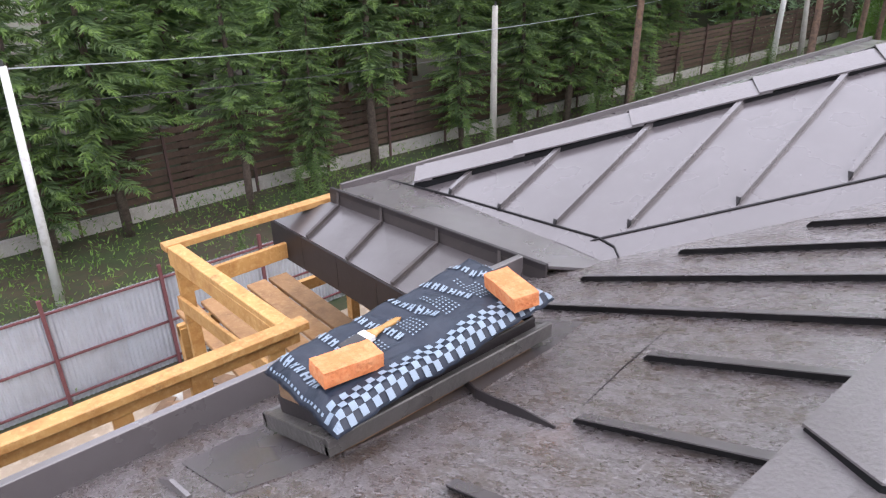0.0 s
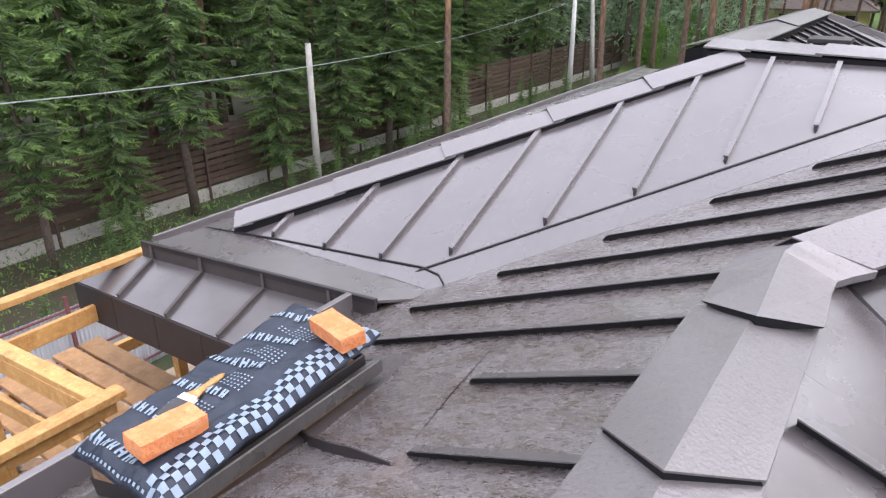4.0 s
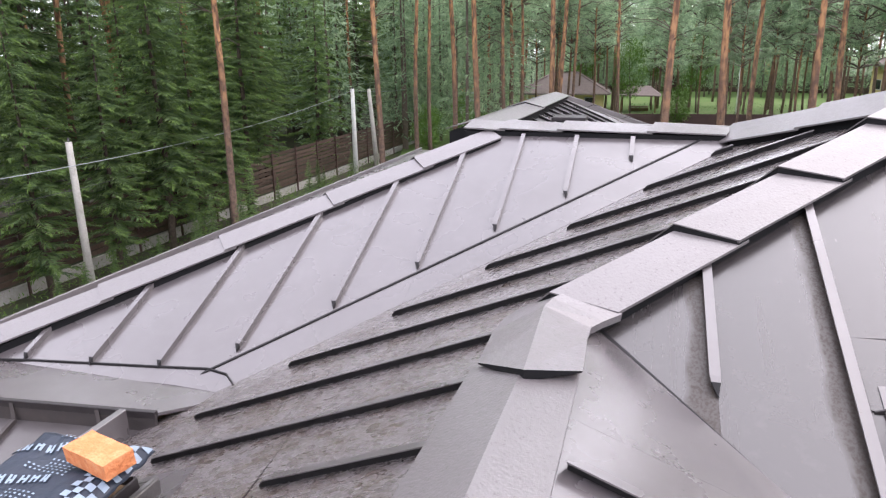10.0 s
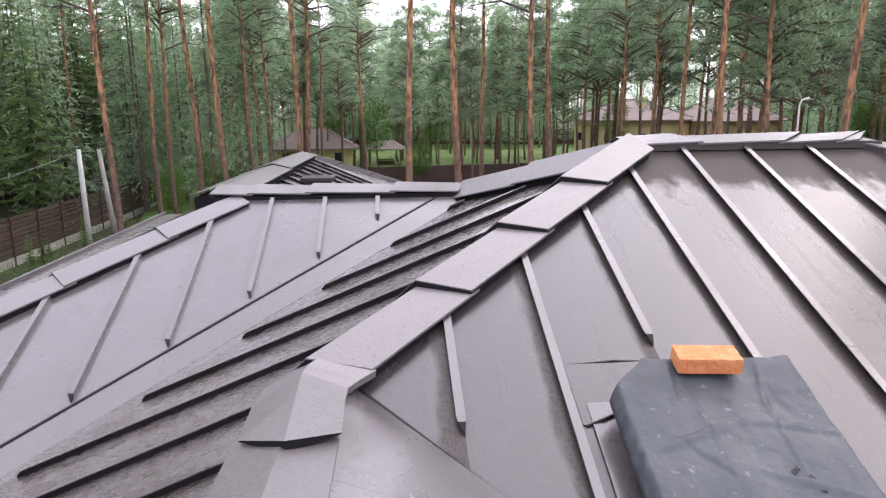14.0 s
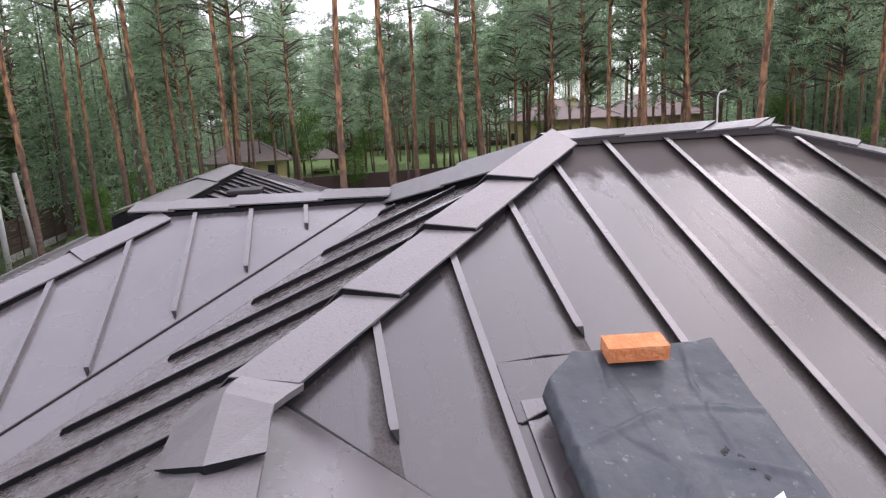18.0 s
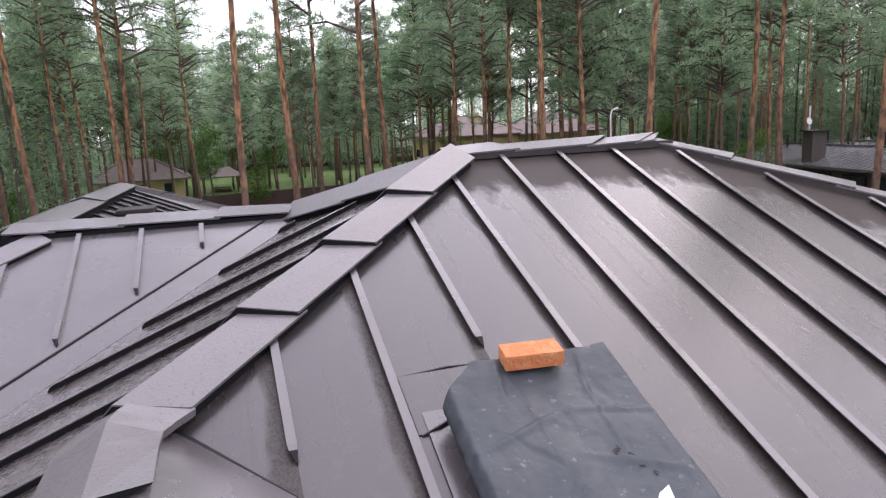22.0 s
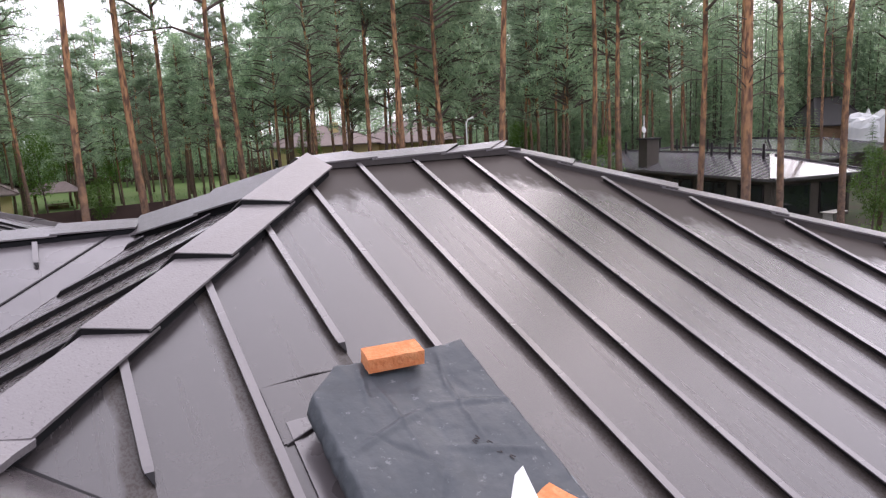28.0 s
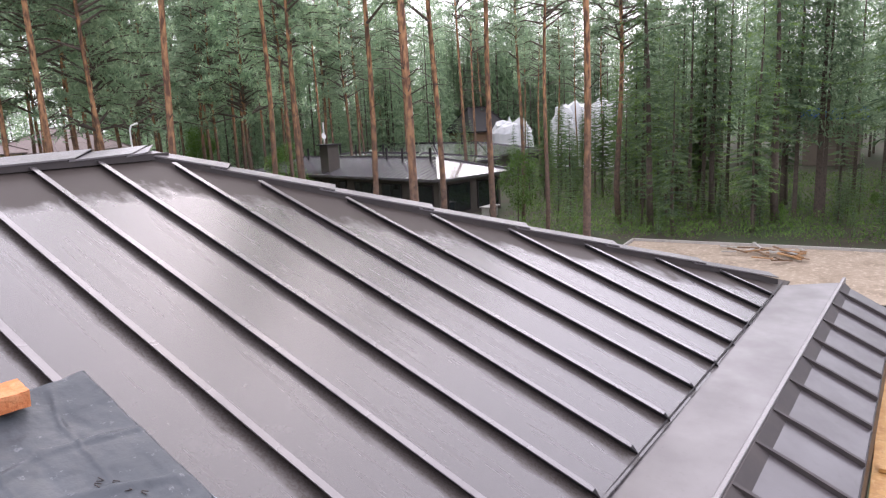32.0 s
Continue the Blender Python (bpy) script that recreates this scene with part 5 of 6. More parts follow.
# The pale needle colour of these spruces stands in for haze.
pale_spruce = [spruce(14, 13.0, 2.2, 2.4, 0.44, 5, 0.09, 0.04, "slender spruce tree with haze-paled green", M_SPRUCE_FAR), spruce(15, 16.0, 2.2, 4.0, 0.5, 5, 0.09, 0.042, "slender spruce tree with haze-paled green", M_SPRUCE_FAR), spruce(16, 10.0, 1.9, 1.2, 0.42, 5, 0.09, 0.04, "slender spruce tree with haze-paled green", M_SPRUCE_FAR)]
near_pine = [pine(31, 24, 0.54, radius=0.125, count=62, dead=14), pine(32, 22, 0.48, radius=0.115, count=62, dead=12), pine(33, 25, 0.58, radius=0.13, count=62, dead=16)]
low_pine = [pine(34, 19, 0.44, "pine tree with a low spreading crown", 0.14, 0.6, 100, 4), pine(35, 17, 0.40, "pine tree with a low spreading crown", 0.13, 0.6, 100, 4), pine(36, 21, 0.46, "pine tree with a low spreading crown", 0.15, 0.6, 100, 5)]
birch = [broadleaf(41, 9, 1.7), broadleaf(42, 7, 1.5)]


def plant(kinds, x, y, size=1.0, lean=0.0):
    k = random.choice(kinds)
    return copy_thing(k, pose(x, y, 0, random.uniform(-1.2, 1.2) + lean, random.uniform(-1.2, 1.2), random.uniform(0, 360)) @ Matrix.Scale(size, 4))


def polar(az, r):
    return 0.2 - r * math.sin(radians(az)), r * math.cos(radians(az))


# pines that stand singly: the turn to the left of the +y axis in degrees, and how far off
for az, r in ((34.4, 19), (22.2, 21), (19, 31), (17.8, 33), (15.9, 27), (13.8, 24), (11.7, 38), (8.3, 24), (7.35, 26), (2.5, 40), (-1.2, 18), (-5.3, 20), (-7.6, 29), (-11.3, 20), (-13.2, 25), (-23.7, 26), (-25.5, 27),
              (10.3, 39), (6.0, 44), (45.4, 25), (42.3, 25), (-18.8, 34), (-26.4, 22), (-29.7, 25), (-37.4, 44), (-44.1, 30), (-43.2, 34), (-45.6, 50), (-57.8, 44), (-34.6, 19), (-38.8, 46), (-42.0, 26), (-50.2, 20), (-53.1, 15.5), (-53.7, 19), (-55.9, 20), (-60.1, 22), (-62.5, 36), (-64.6, 30), (-68.4, 19)):
    plant(near_pine, *polar(az, r * 1.25))
for az, r in ((-29.1, 36), (-27.6, 40), (-21.0, 48), (-18.5, 55), (-31.5, 44), (-36.5, 60), (-16, 58), (-33, 52), (-44.0, 44), (-70.4, 44), (-46, 75), (-48, 70)):
    plant(low_pine, *polar(az, r), 1.1)
# spruces along and behind the board fence
for k in range(13):
    plant(near_spruce, -17.3 + random.uniform(-0.4, 0.7), -3.5 + 2.6 * k + random.uniform(-0.8, 0.8), random.uniform(0.6, 0.95))
for k in range(22):
    plant(near_spruce, -21.0 + random.uniform(-1.4, 1.4), -9 + 2.3 * k + random.uniform(-0.8, 0.8), random.uniform(0.95, 1.3))
for k in range(85):
    plant(far_spruce, -random.uniform(24, 48), random.uniform(-18, 75), random.uniform(0.8, 1.2))
for k in range(22):
    plant(near_pine, -random.uniform(20, 34), random.uniform(-12, 60), random.uniform(0.9, 1.1))
# the far ring of woods: cheap spruces joined into one mesh
random.seed(5)
wood_rng = np.random.default_rng(9)


def open_view(az, r):
    """Places kept free so that the lawn, the houses and the wrapped buildings can be seen."""
    return (-34 < az < 11 and r < 118) or (-64 < az <= -34 and r < 82) or (-71.5 < az < -56.5 and r < 98)


def far_woods(count, az0, az1, r0, r1, label, h0=13, h1=21, fine=700, leaf=0.75, mat=M_SPRUCE, low=0.1):
    crowns, trunks = [], []
    made = 0
    while made < count:
        az, r = random.uniform(az0, az1), random.uniform(r0, r1)
        made += 1
        if open_view(az, r):
            continue
        x, y = polar(az, r)
        h = random.uniform(h0, h1)
        n = fine
        f = wood_rng.uniform(0, 1, n) ** 0.75
        z = h * (low + (1 - low) * (1 - f))
        a = wood_rng.uniform(0, 2 * math.pi, n)
        rad = (0.35 + 2.3 * f) * wood_rng.uniform(0.45, 1.05, n)
        z = np.round(z / 0.7) * 0.7 + wood_rng.normal(0, 0.12, n) - 0.22 * rad
        d = np.stack([np.cos(a), np.sin(a), 0 * a], 1)
        c = d * rad[:, None] + np.stack([0 * z + x, 0 * z + y, z], 1)
        crowns.append(sprays(c, d + wood_rng.normal(0, 0.35, d.shape), leaf, leaf * 0.27, wood_rng, 0.18, 2, 0.35))
        for k in range(3):
            p, q = 2 * math.pi * k / 3, 2 * math.pi * (k + 1) / 3
            foot = [(x + 0.16 * math.cos(w), y + 0.16 * math.sin(w), 0) for w in (p, q)]
            trunks += [foot[0], foot[1], (x, y, h)]
    ob = put("far_woods", tri_mesh("far_woods", np.concatenate(crowns), mat))
    tagged(ob, label, "woods", kind="stuff")
    ob2 = put("far_trunks", tri_mesh("far_trunks", np.array(trunks), M_BARK_SPRUCE))
    tagged(ob2, "bare lower trunks of the distant woods", "woods", kind="stuff")


# The haze of these woods is only their pale needle colour.
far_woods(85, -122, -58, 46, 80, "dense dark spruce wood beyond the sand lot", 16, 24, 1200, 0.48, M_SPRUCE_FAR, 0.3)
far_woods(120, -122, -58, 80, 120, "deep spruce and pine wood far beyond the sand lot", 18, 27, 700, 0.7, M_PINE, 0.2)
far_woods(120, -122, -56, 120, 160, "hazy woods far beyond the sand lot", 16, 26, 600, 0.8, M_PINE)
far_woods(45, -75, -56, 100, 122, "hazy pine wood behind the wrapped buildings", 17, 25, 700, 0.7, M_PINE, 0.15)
far_woods(190, -66, -34, 82, 122, "haze-paled pine wood behind the neighbour house", 18, 28, 700, 0.7, M_PINE)
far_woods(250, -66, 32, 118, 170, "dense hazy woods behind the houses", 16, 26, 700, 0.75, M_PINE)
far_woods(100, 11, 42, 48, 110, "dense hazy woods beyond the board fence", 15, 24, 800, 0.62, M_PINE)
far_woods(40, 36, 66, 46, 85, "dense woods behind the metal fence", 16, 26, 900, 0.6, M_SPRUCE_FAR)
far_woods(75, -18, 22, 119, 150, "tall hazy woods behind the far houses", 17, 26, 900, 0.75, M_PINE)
for k in range(74):
    az, r = random.uniform(-41, 14), random.uniform(50, 112)
    size = random.uniform(0.85, 1.2)
    if -15 < az < 9:
        r, size = 78 + 0.5 * (r - 50), 0.82 + 0.7 * (size - 0.85)
    elif -30 < az <= -15:
        r, size = 58 + 0.6 * (r - 50), size + 0.2
    plant(low_pine, *polar(az, r), size)
for az, r, size in ((-5.5, 64, 0.95), (-8.5, 70, 1.0), (-2, 72, 1.0), (3, 75, 1.0), (6.5, 70, 0.95), (-11.3, 68, 0.95)):
    plant(low_pine, *polar(az, r), size)
for k in range(14):
    az, r = random.uniform(-60, -41), random.uniform(66, 100)
    plant(near_pine, *polar(az, r), random.uniform(0.85, 1.05))
for az, r in ((-1, 58), (-3.6, 66), (-6.4, 57), (-8.8, 68), (-10.4, 58), (-12.6, 66), (4.6, 64), (7.6, 70), (-14, 60)):
    plant(low_pine, *polar(az, r), random.uniform(0.66, 0.88))
for k in range(26):
    az, r = random.uniform(-112, -71.0), random.uniform(38, 58)
    plant(pale_spruce, *polar(az, r), random.uniform(0.35, 1.05))
for k in range(16):
    az, r = random.uniform(-100, -68), random.uniform(40, 50)
    plant(pale_spruce, *polar(az, r), random.uniform(0.2, 0.4))
for k in range(22):
    az, r = random.uniform(-71, -57), random.uniform(42, 80)
    plant(pale_spruce, *polar(az, r), random.uniform(0.28, 0.6))
for az, r, s in ((-63.2, 58, 0.5), (-64.6, 66, 0.62), (-66.0, 62, 0.55), (-67.3, 70, 0.68), (-68.4, 60, 0.5), (-70.0, 64, 0.66), (-71.2, 58, 0.7), (-61.8, 70, 0.6), (-60.4, 62, 0.45), (-72.6, 66, 0.8)):
    plant(pale_spruce, *polar(az, r), s)
for az, r, s in ((-64.3, 56, 0.55), (-65.6, 63, 0.6), (-66.8, 58, 0.5), (-67.9, 66, 0.65), (-69.0, 57, 0.6), (-70.3, 62, 0.7), (-71.8, 52, 0.8), (-73.5, 56, 0.9), (-76.5, 50, 0.85)):
    plant(near_spruce, *polar(az, r), s)
for az, r in ((-63.8, 74), (-65.4, 80), (-66.9, 76), (-68.9, 78), (-70.7, 72), (-62.6, 82)):
    plant(near_pine, *polar(az, r), random.uniform(0.7, 0.9))
for az, r, s in ((-72.9, 41, 1.15), (-82, 44, 1.3), (-90, 40, 1.3), (-77.5, 47, 1.1), (-74.9, 52, 0.9)):
    plant(pale_spruce[1:2], *polar(az, r), s)
for k in range(26):
    plant(near_spruce, random.uniform(-17.2, -12.2), random.uniform(-4, 34), random.uniform(0.08, 0.24))
for k in range(46):
    az, r = random.uniform(-104, -61), random.uniform(37, 60)
    plant(pale_spruce if k % 3 else birch, *polar(az, r), random.uniform(0.08, 0.2))
for az, r, s in ((1.5, 74, 1.0), (-3.5, 88, 1.1), (-2.0, 60, 0.7), (-18, 92, 1.0), (15, 52, 0.5), (13.5, 48, 0.5), (18, 45, 0.6), (-62, 40, 0.6), (-43, 45, 0.7), (-36, 80, 1.1), (5, 95, 1.3), (0, 98, 1.4)):
    plant(birch, *polar(az, r), s)
# Unseen spruces, added behind the camera to darken what the roof reflects.
for k in range(60):
    az, r = random.uniform(96, 238), random.uniform(24, 48)
    plant(far_spruce, *polar(az, r), random.uniform(0.8, 1.1))
for ob in near_spruce + pale_spruce + far_spruce + near_pine + low_pine + birch:
    for o in (*ob.children_recursive, ob):
        bpy.data.objects.remove(o)


# ---- neighbouring houses, lawn, sand ----
def patch(name, pts, mat, label, z=0.03):
    bm = bmesh.new()
    bm.faces.new([bm.verts.new((x, y, z)) for x, y in pts])
    bmesh.ops.subdivide_edges(bm, edges=bm.edges[:], cuts=6)
    bmesh.ops.triangulate(bm, faces=bm.faces[:])
    for v in bm.verts:
        v.co += Vector((noise.noise(v.co * 0.5), noise.noise(v.co * 0.5 + Vector((7, 0, 0))), 0)) * 0.25
    ob = part(name, bm, mat, None)
    return tagged(ob, label, "ground", kind="structure")


patch("lawn", [polar(a, r) for a, r in ((12, 76), (12, 138), (0, 142), (-16, 142), (-16, 80), (-6, 72))], M_LAWN, "mown green lawn between the houses", 0.16)
patch("lawn", [polar(a, r) for a, r in ((21, 44), (19, 85), (13, 85), (12, 50))], M_LAWN, "rough green grass beside the track", 0.17)
patch("sand_lot", [(-10.6, -9), (-10.6, 9), (-5.0, 9), (-5.0, 3.2), (-2.9, 3.0), (-2.9, -9)], M_SAND, "pale trampled building sand beside the house", 0.02)
patch("sand_lot", [(27, -12), (27, 9), (31, 11.3), (35.3, 11.6), (37.2, -12)], M_SAND, "pale levelled building sand", 0.16)
kerb = thing("form_board", "pale timber edging of the sand lot", "edging")
part("board", beam((37.2, -12, 0.22), (35.3, 11.6, 0.22), 0.1, 0.14), M_CONCRETE, kerb)
part("board", beam((35.25, 11.65, 0.22), (31.0, 11.35, 0.22), 0.1, 0.14), M_CONCRETE, kerb)
heap = thing("timber_offcuts", "heap of grey timber off-cuts on the sand", "debris", kind="stuff")
for k in range(26):
    a, x, y = random.uniform(0, 3.1), 33.5 + random.uniform(-1.2, 1.2), 4.6 + random.uniform(-1.5, 1.5)
    l = random.uniform(0.6, 1.4)
    part("offcut", beam((x, y, 0.25 + 0.03 * (k % 6)), (x + l * math.cos(a), y + l * math.sin(a), 0.3 + 0.05 * (k % 5)), 0.12, 0.05), (M_OLDWOOD, M_PLANK, M_CONCRETE)[k % 3], heap)


def building(name, label, x, y, turn, wide, deep, eave, ridge, wall_mat, roof_mat, over=0.5, ridge_len=0.4, storeys=1, base=0.0, windows=True):
    """A house with a hipped roof, windows with frames and panes, a fascia, at a place and turn."""
    ob = thing(name, label, "house", pose(x, y, base, 0, 0, turn))
    w, d = wide / 2, deep / 2
    for a, b in (((-w, -d), (w, -d)), ((w, -d), (w, d)), ((w, d), (-w, d)), ((-w, d), (-w, -d))):
        part("wall", beam((*a, eave / 2), (*b, eave / 2), 0.3, eave), wall_mat, ob)
    ow, od = w + over, d + over
    r = ridge_len * w
    quads = [[(-ow, -od, eave), (ow, -od, eave), (r, 0, ridge), (-r, 0, ridge)], [(ow, od, eave), (-ow, od, eave), (-r, 0, ridge), (r, 0, ridge)],
             [(ow, -od, eave), (ow, od, eave), (r, 0, ridge)], [(-ow, od, eave), (-ow, -od, eave), (-r, 0, ridge)]]
    for q in quads:
        bm = bmesh.new()
        top = [bm.verts.new(p) for p in q]
        low = [bm.verts.new((p[0], p[1], p[2] - 0.18)) for p in q]
        bm.faces.new(top)
        bm.faces.new(low[::-1])
        for i in range(len(q)):
            j = (i + 1) % len(q)
            bm.faces.new((top[j], top[i], low[i], low[j]))
        bmesh.ops.recalc_face_normals(bm, faces=bm.faces)
        part("roof", bm, roof_mat, ob)
    for a, b in (((-ow, -od), (-r, 0)), ((ow, -od), (r, 0)), ((-ow, od), (-r, 0)), ((ow, od), (r, 0))):
        part("hip_cap", beam((*a, eave + 0.05), (*b, ridge + 0.05), 0.3, 0.08), roof_mat, ob)
    part("hip_cap", beam((-r, 0, ridge + 0.05), (r, 0, ridge + 0.05), 0.3, 0.08), roof_mat, ob)
    for s in range(storeys if windows else 0):
        z = eave * (s + 0.55) / storeys
        for side in (-1, 1):
            n = max(2, int(wide / 2.8))
            for k in range(n):
                xx = -w + wide * (k + 0.5) / n
                win = part("window", box((1.2, 0.1, 1.3), 0, (xx, side * (d + 0.13), z)), M_WHITE, ob)
                part("pane", box((1.04, 0.06, 1.14), 0, (xx, side * (d + 0.17), z)), M_GLASS, win)
            n = max(1, int(deep / 3))
            for k in range(n):
                yy = -d + deep * (k + 0.5) / n
                win = part("window", box((0.1, 1.2, 1.3), 0, (side * (w + 0.13), yy, z)), M_WHITE, ob)
                part("pane", box((0.06, 1.04, 1.14), 0, (side * (w + 0.17), yy, z)), M_GLASS, win)
    return ob


x, y = polar(6.8, 90)
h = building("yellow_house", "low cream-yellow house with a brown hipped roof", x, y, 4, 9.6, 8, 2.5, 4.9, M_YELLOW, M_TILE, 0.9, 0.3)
x, y = polar(0.9, 88)
pav = thing("garden_pavilion", "open garden pavilion with a grey hipped roof on dark posts", "pavilion", pose(x, y, 0))
for a in (-2, 2):
    for b in (-1.6, 1.6):
        part("post", beam((a, b, 0), (a, b, 2.2), 0.18, 0.18), M_OLDWOOD, pav)
part("roof", loft([[(-2.6, -2.2, 2.15), (2.6, -2.2, 2.15), (2.6, 2.2, 2.15), (-2.6, 2.2, 2.15)], [(-2.6, -2.2, 2.25), (2.6, -2.2, 2.25), (2.6, 2.2, 2.25), (-2.6, 2.2, 2.25)], [(-1.2, -0.1, 3.3), (1.2, -0.1, 3.3), (1.2, 0.1, 3.3), (-1.2, 0.1, 3.3)]]), M_TILE, pav)
part("table", box((2.4, 1.2, 0.08), 0.01, (0, 0, 0.8)), M_OLDWOOD, pav)
part("bench", box((2.4, 0.5, 0.5), 0.01, (0, 1.4, 0.3)), M_OLDWOOD, pav)


def plain_fence(a, b, h, mat, label):
    ob = thing("panel_fence", label, "fence")
    a, b = Vector((*a, 0)), Vector((*b, 0))
    n = max(2, int((b - a).length / 2.5))
    for k in range(n):
        p, q = a.lerp(b, k / n), a.lerp(b, (k + 0.99) / n)
        part("panel", beam(p + Vector((0, 0, h / 2)), q + Vector((0, 0, h / 2)), 0.05, h), mat, ob)
        part("post", beam(p, p + Vector((0, 0, h + 0.1)), 0.1, 0.1), mat, ob)


plain_fence(polar(4.6, 62), polar(-14, 66), 2.05, M_FENCE_DARK, "dark red-brown panel fence across the grounds")
plain_fence(polar(4, 140), polar(-22, 138), 3.0, M_FENCE_DARK, "far dark brown panel fence behind the lawn")
x, y = polar(-4.5, 152)
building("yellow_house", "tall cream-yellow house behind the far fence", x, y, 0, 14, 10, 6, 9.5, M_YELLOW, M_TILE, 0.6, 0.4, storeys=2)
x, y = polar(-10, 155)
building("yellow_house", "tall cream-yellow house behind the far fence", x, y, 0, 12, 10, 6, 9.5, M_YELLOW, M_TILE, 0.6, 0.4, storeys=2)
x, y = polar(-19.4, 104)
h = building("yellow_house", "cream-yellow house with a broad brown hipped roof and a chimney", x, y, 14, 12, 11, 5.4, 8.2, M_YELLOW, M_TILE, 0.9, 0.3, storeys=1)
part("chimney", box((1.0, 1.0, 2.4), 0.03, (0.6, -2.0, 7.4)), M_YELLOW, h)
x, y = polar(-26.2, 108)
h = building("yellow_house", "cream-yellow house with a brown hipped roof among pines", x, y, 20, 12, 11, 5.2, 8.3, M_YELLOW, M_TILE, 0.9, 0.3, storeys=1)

# The low neighbour with a wet dark metal roof.
near = building("neighbour_house", "low brown-grey house under a wet dark metal roof", 44.9, 38.4, 79.6, 24.2, 6.4, 2.9, 4.1, M_FACADE, M_WETROOF, 0.9, 0.72, windows=False)
for k in range(7):
    frame_ = part("glazing", box((2.3, 0.08, 2.1), 0, (-10.4 + 3.4 * k, 3.38, 1.35)), M_DARK, near, "tall dark window frame")
    part("pane", box((2.1, 0.06, 1.9), 0, (-10.4 + 3.4 * k, 3.41, 1.35)), M_GLASS, frame_)
for k in range(2):
    frame_ = part("glazing", box((0.08, 2.4, 2.1), 0, (-12.3, -1.7 + 3.2 * k, 1.35)), M_DARK, near, "tall dark window frame")
    part("pane", box((0.06, 2.2, 1.9), 0, (-12.33, -1.7 + 3.2 * k, 1.35)), M_GLASS, frame_)
part("chimney", box((1.15, 1.15, 2.6), 0.03, (1.2, 3.0, 4.0)), M_FACADE, near)
part("chimney_cap", box((1.5, 1.5, 0.12), 0.03, (1.2, 3.0, 5.35)), M_DARK, near)
for k in range(44):
    x = -12.6 + 0.58 * k
    t = min(1.0, (13.0 - abs(x)) / (13.0 - 8.7))
    part("roof_seam", beam((x, 4.08, 2.95), (x, 4.08 - 4.05 * t, 2.95 + 1.2 * t), 0.035, 0.06), M_WETROOF, near)
for px, py in ((-6, 1.2), (-3.4, 0.6), (4.0, 0.8), (-9.0, 1.0), (7.5, 0.9)):
    part("vent_pipe", tube([(px, py, 3.4), (px, py, 4.9)], [0.1, 0.1], 8), M_DARK, near)
for cx, cy, wide, deep, eave, top, words in ((56.0, 45.5, 19.0, 12.0, 2.75, 3.75, "middle wing"), (66.6, 46.5, 24.0, 7.5, 3.05, 4.15, "rear wing")):
    wing = building("neighbour_house", words + " of the low brown-grey house under a wet metal roof", cx, cy, 79.6, wide, deep, eave, top, M_FACADE, M_WETROOF, 0.9, 0.6, windows=False)
    for px in (-5.5, -1.0, 3.6, 6.4):
        part("vent_pipe", tube([(px, 1.0, eave + 0.3), (px, 1.0, top + 0.9)], [0.1, 0.1], 8), M_DARK, wing)
bench = thing("garden_table", "pale garden table with benches beside the neighbour house", "table", pose(41.5, 24.2, 0))
part("tabletop", box((1.6, 0.8, 0.06), 0.01, (0, 0, 0.75)), M_CONCRETE, bench)
for a in (-0.6, 0.6):
    part("leg", box((0.08, 0.6, 0.74), 0, (a, 0, 0.37)), M_CONCRETE, bench)
dish = thing("antenna_mast", "white antenna mast with a small dish", "antenna", pose(*polar(-45.9, 66), 0))
part("mast", tube([(0, 0, 0), (0, 0, 7.2)], [0.1, 0.08], 8), M_WHITE, dish)
part("dish", tube([(-0.35, -0.2, 5.9), (-0.35, -0.32, 5.94)], [0.08, 0.3], 14), M_WHITE, dish)
x, y = polar(-58.7, 96)
building("log_house", "brown timber house with a dark steep roof among the pines", x, y, -30, 5.5, 7, 5.0, 8.2, M_OLDWOOD, M_DARK, 0.5, 0.5)


def wrapped(x, y, w, d, hgt, seed, label):
    ob = thing("wrapped_building", label, "building", pose(x, y, 0, 0, 0, seed * 20))
    rings = []
    for z, s in ((0, 1), (hgt * 0.3, 1.03), (hgt * 0.6, 0.98), (hgt * 0.8, 1.0), (hgt * 0.9, 0.85), (hgt * 0.97, 0.8), (hgt, 0.5)):
        ring = []
        for k in range(24):
            a = 2 * math.pi * k / 24
            e = 1 / max(abs(math.cos(a)), abs(math.sin(a)))
            f = 1 + 0.3 * noise.noise((k * 1.4, z * 0.9, seed))
            ring.append((math.cos(a) * e ** 0.8 * w / 2 * s * f, math.sin(a) * e ** 0.8 * d / 2 * s * f, z + (1.8 * noise.noise((k * 0.7, seed, 4)) * z / hgt)))
        rings.append(ring)
    part("wrap", loft(rings), M_WRAP, ob)


wrapped(*polar(-61.5, 92), 3.2, 5, 5.8, 1, "small building wrapped in white sheeting")
wrapped(*polar(-66.6, 88), 4.2, 5, 7.6, 2, "tall building wrapped in white sheeting behind the trees")
wrapped(*polar(-69.0, 86), 3.2, 4, 7.6, 3, "building wrapped in white sheeting behind the trees")
x, y = polar(-85.5, 84)
hut = thing("site_hut", "pale site hut under a blue tarpaulin deep among the spruces", "hut", pose(x, y, 0, 0, 0, 85))
part("body", box((5.0, 3.0, 4.8), 0.05, (0, 0, 2.4)), M_BEIGE, hut)
part("tarpaulin", loft([[(-3.2, -1.7, 4.5), (3.2, -1.7, 4.3), (3.2, -1.6, 5.4), (-3.2, -1.6, 5.6)], [(-3.2, 1.7, 4.9), (3.2, 1.7, 4.8), (3.2, 1.6, 6.0), (-3.2, 1.6, 6.1)]]), M_TARP, hut, "blue tarpaulin")
x, y = polar(18.6, 100)
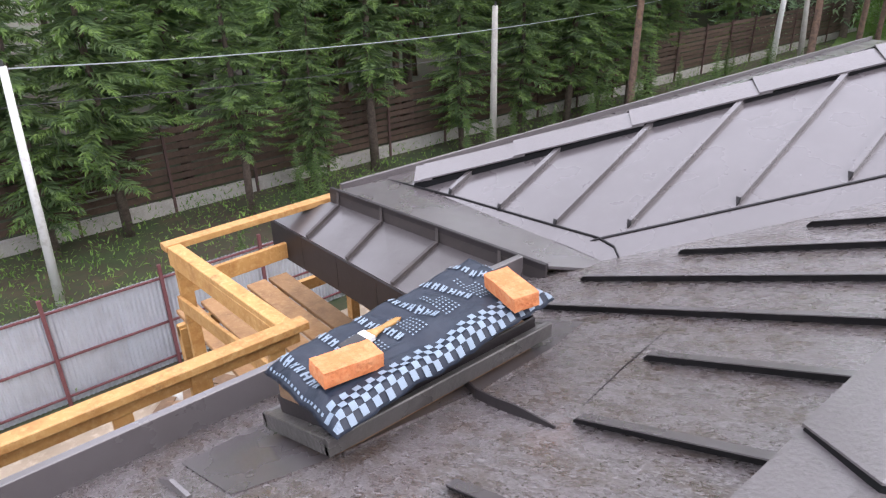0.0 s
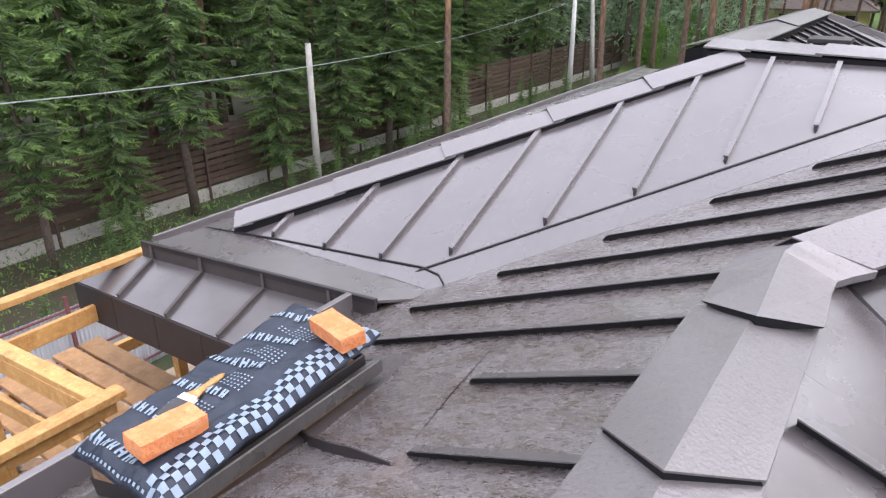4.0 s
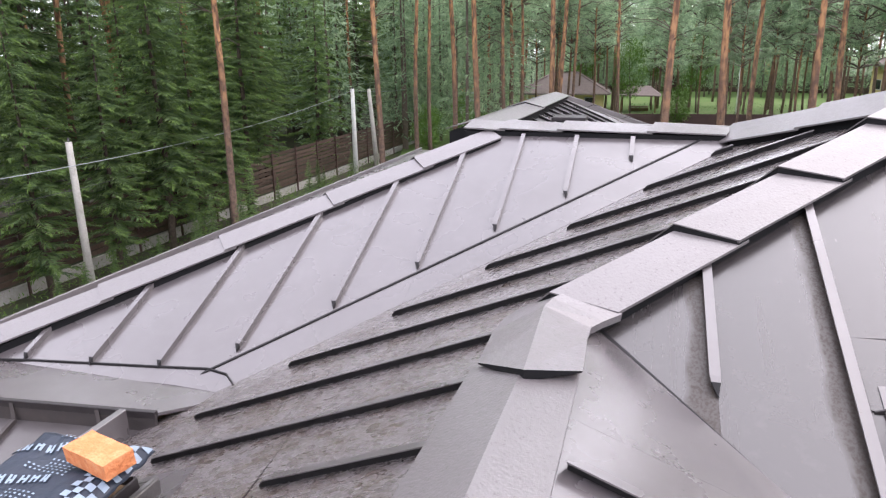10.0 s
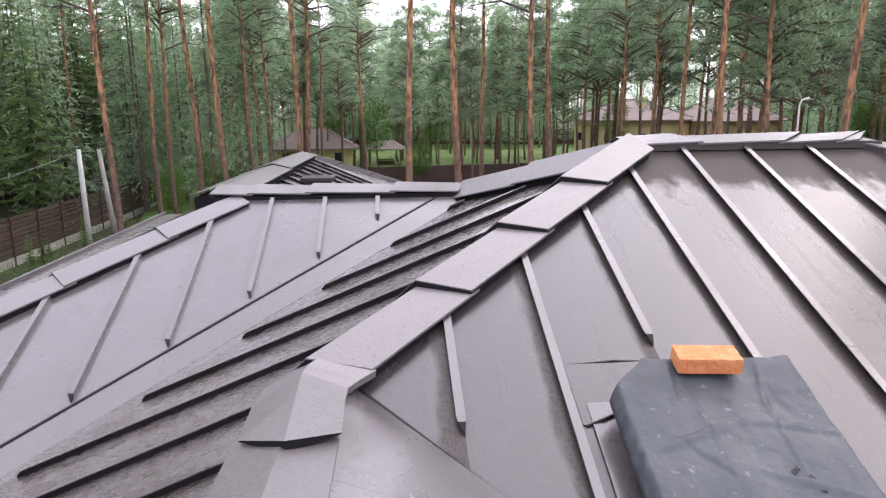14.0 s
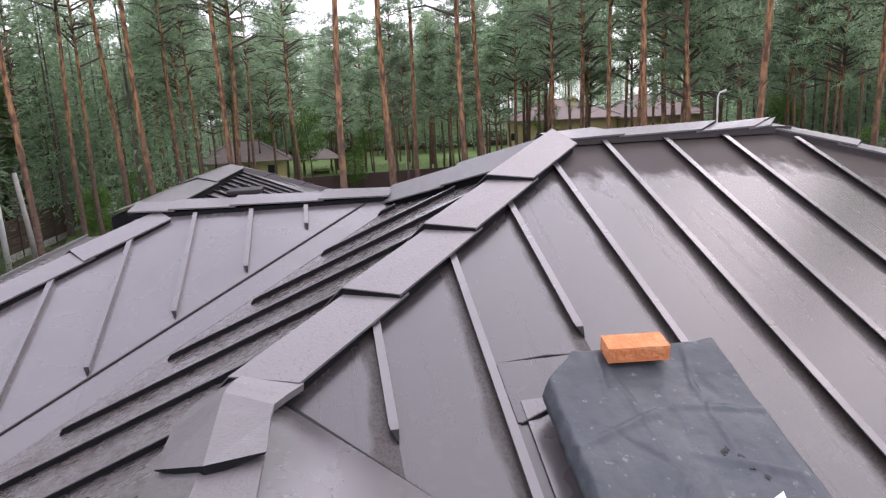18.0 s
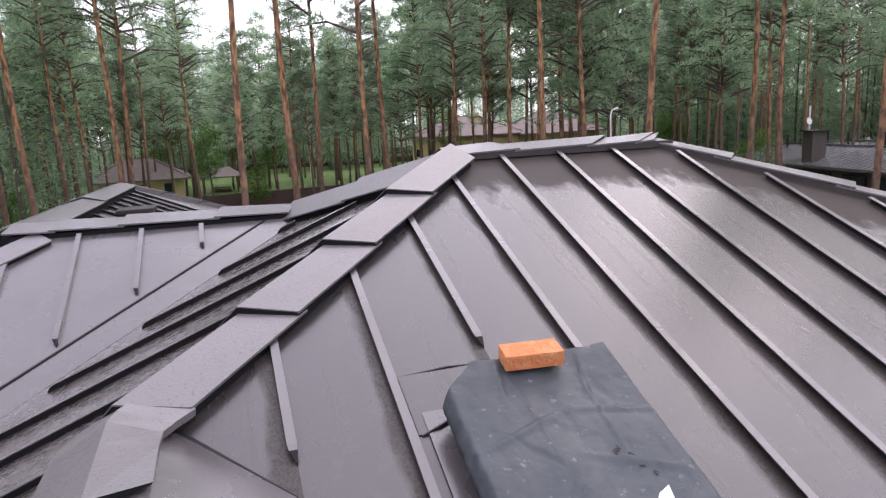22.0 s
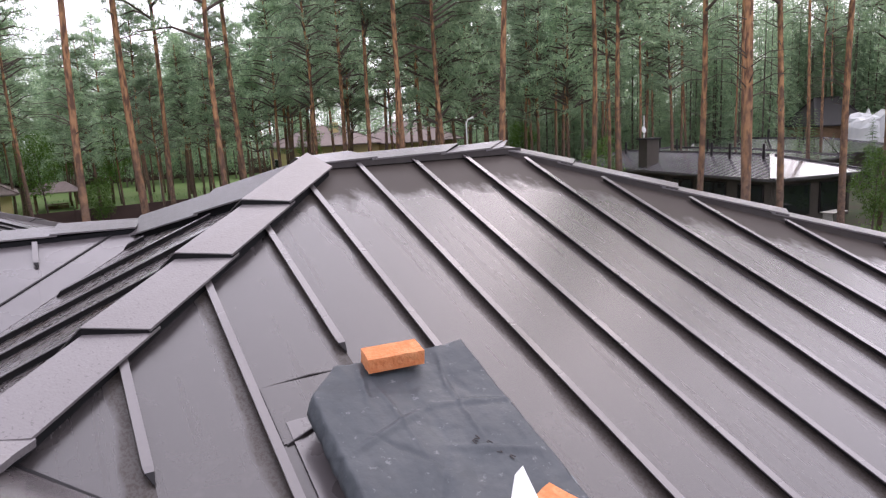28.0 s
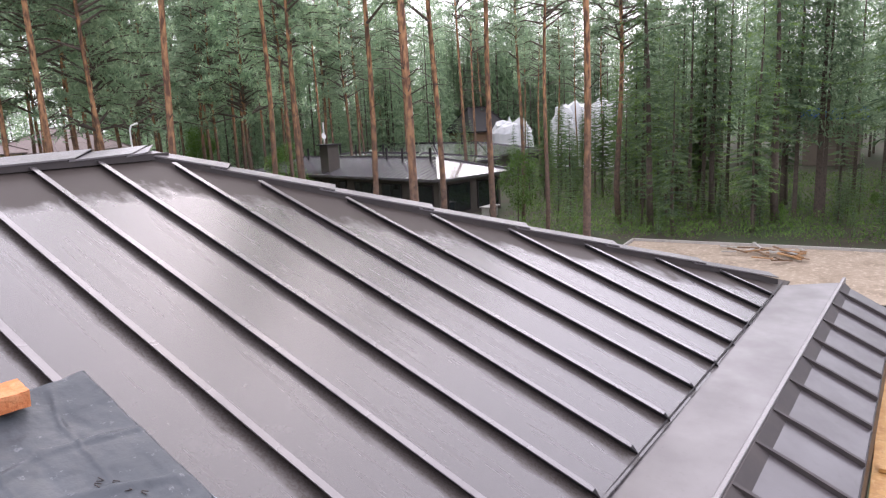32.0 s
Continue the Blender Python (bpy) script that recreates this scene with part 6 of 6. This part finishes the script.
shed = thing("site_container", "pale grey site container beyond the trees", "container", pose(x, y, 0, 0, 0, 18))
part("body", box((5.0, 2.4, 2.6), 0.05, (0, 0, 1.6)), M_SHEET, shed)
for k in range(4):
    part("rib", box((0.12, 0.08, 2.5), 0, (-1.8 + 1.2 * k, -1.23, 1.6)), M_WHITE, shed)
x, y = polar(14.8, 104)
shed = thing("site_container", "orange and grey site container beyond the trees", "container", pose(x, y, 0, 0, 0, 15))
part("body", box((3.0, 2.4, 1.6), 0.05, (0, 0, 1.0)), M_SHEET, shed)
part("roof_band", box((3.1, 2.5, 0.5), 0.05, (0, 0, 2.1)), M_BRICK, shed)
lampost = thing("street_lamp", "small white street lamp behind the main ridge", "lamp", pose(*polar(-31.6, 30), 0))
part("mast", tube([(0, 0, 0), (0, 0, 7.3), (0.08, 0, 7.48), (0.36, 0, 7.56)], [0.045, 0.035, 0.035, 0.05], 8), M_WHITE, lampost)

# ---- undergrowth ----
rng = np.random.default_rng(77)


def undergrowth(count, where, size, label):
    hubs = np.array([where() for _ in range(count)])
    c = np.repeat(hubs, 9, 0) + rng.normal(0, 0.28, (count * 9, 3)) * np.array([1.3, 1.3, 0.6])
    c[:, 2] = np.abs(c[:, 2]) + 0.1
    ob = put("undergrowth", tri_mesh("undergrowth", sprays(c, rng.normal(0, 1, c.shape) + np.array([0, 0, 0.6]), size, size * 0.3, rng, 0.0, 1), M_SHRUB))
    return tagged(ob, label, "undergrowth", kind="stuff")


def ring(a0, a1, r0, r1):
    a, r = radians(rng.uniform(a0, a1)), rng.uniform(r0, r1)
    return (0.2 - r * math.sin(a), r * math.cos(a), rng.uniform(0, 0.5))


undergrowth(9000, lambda: ring(-118, -62, 38, 72), 0.2, "low green bilberry and fern undergrowth")
undergrowth(1800, lambda: (rng.uniform(-18.0, -11.6), rng.uniform(-5, 45), rng.uniform(0, 0.35)), 0.14, "low green weeds and saplings along the fence")
undergrowth(900, lambda: ring(-14, 22, 60, 100), 0.25, "low green shrubs by the lawn")
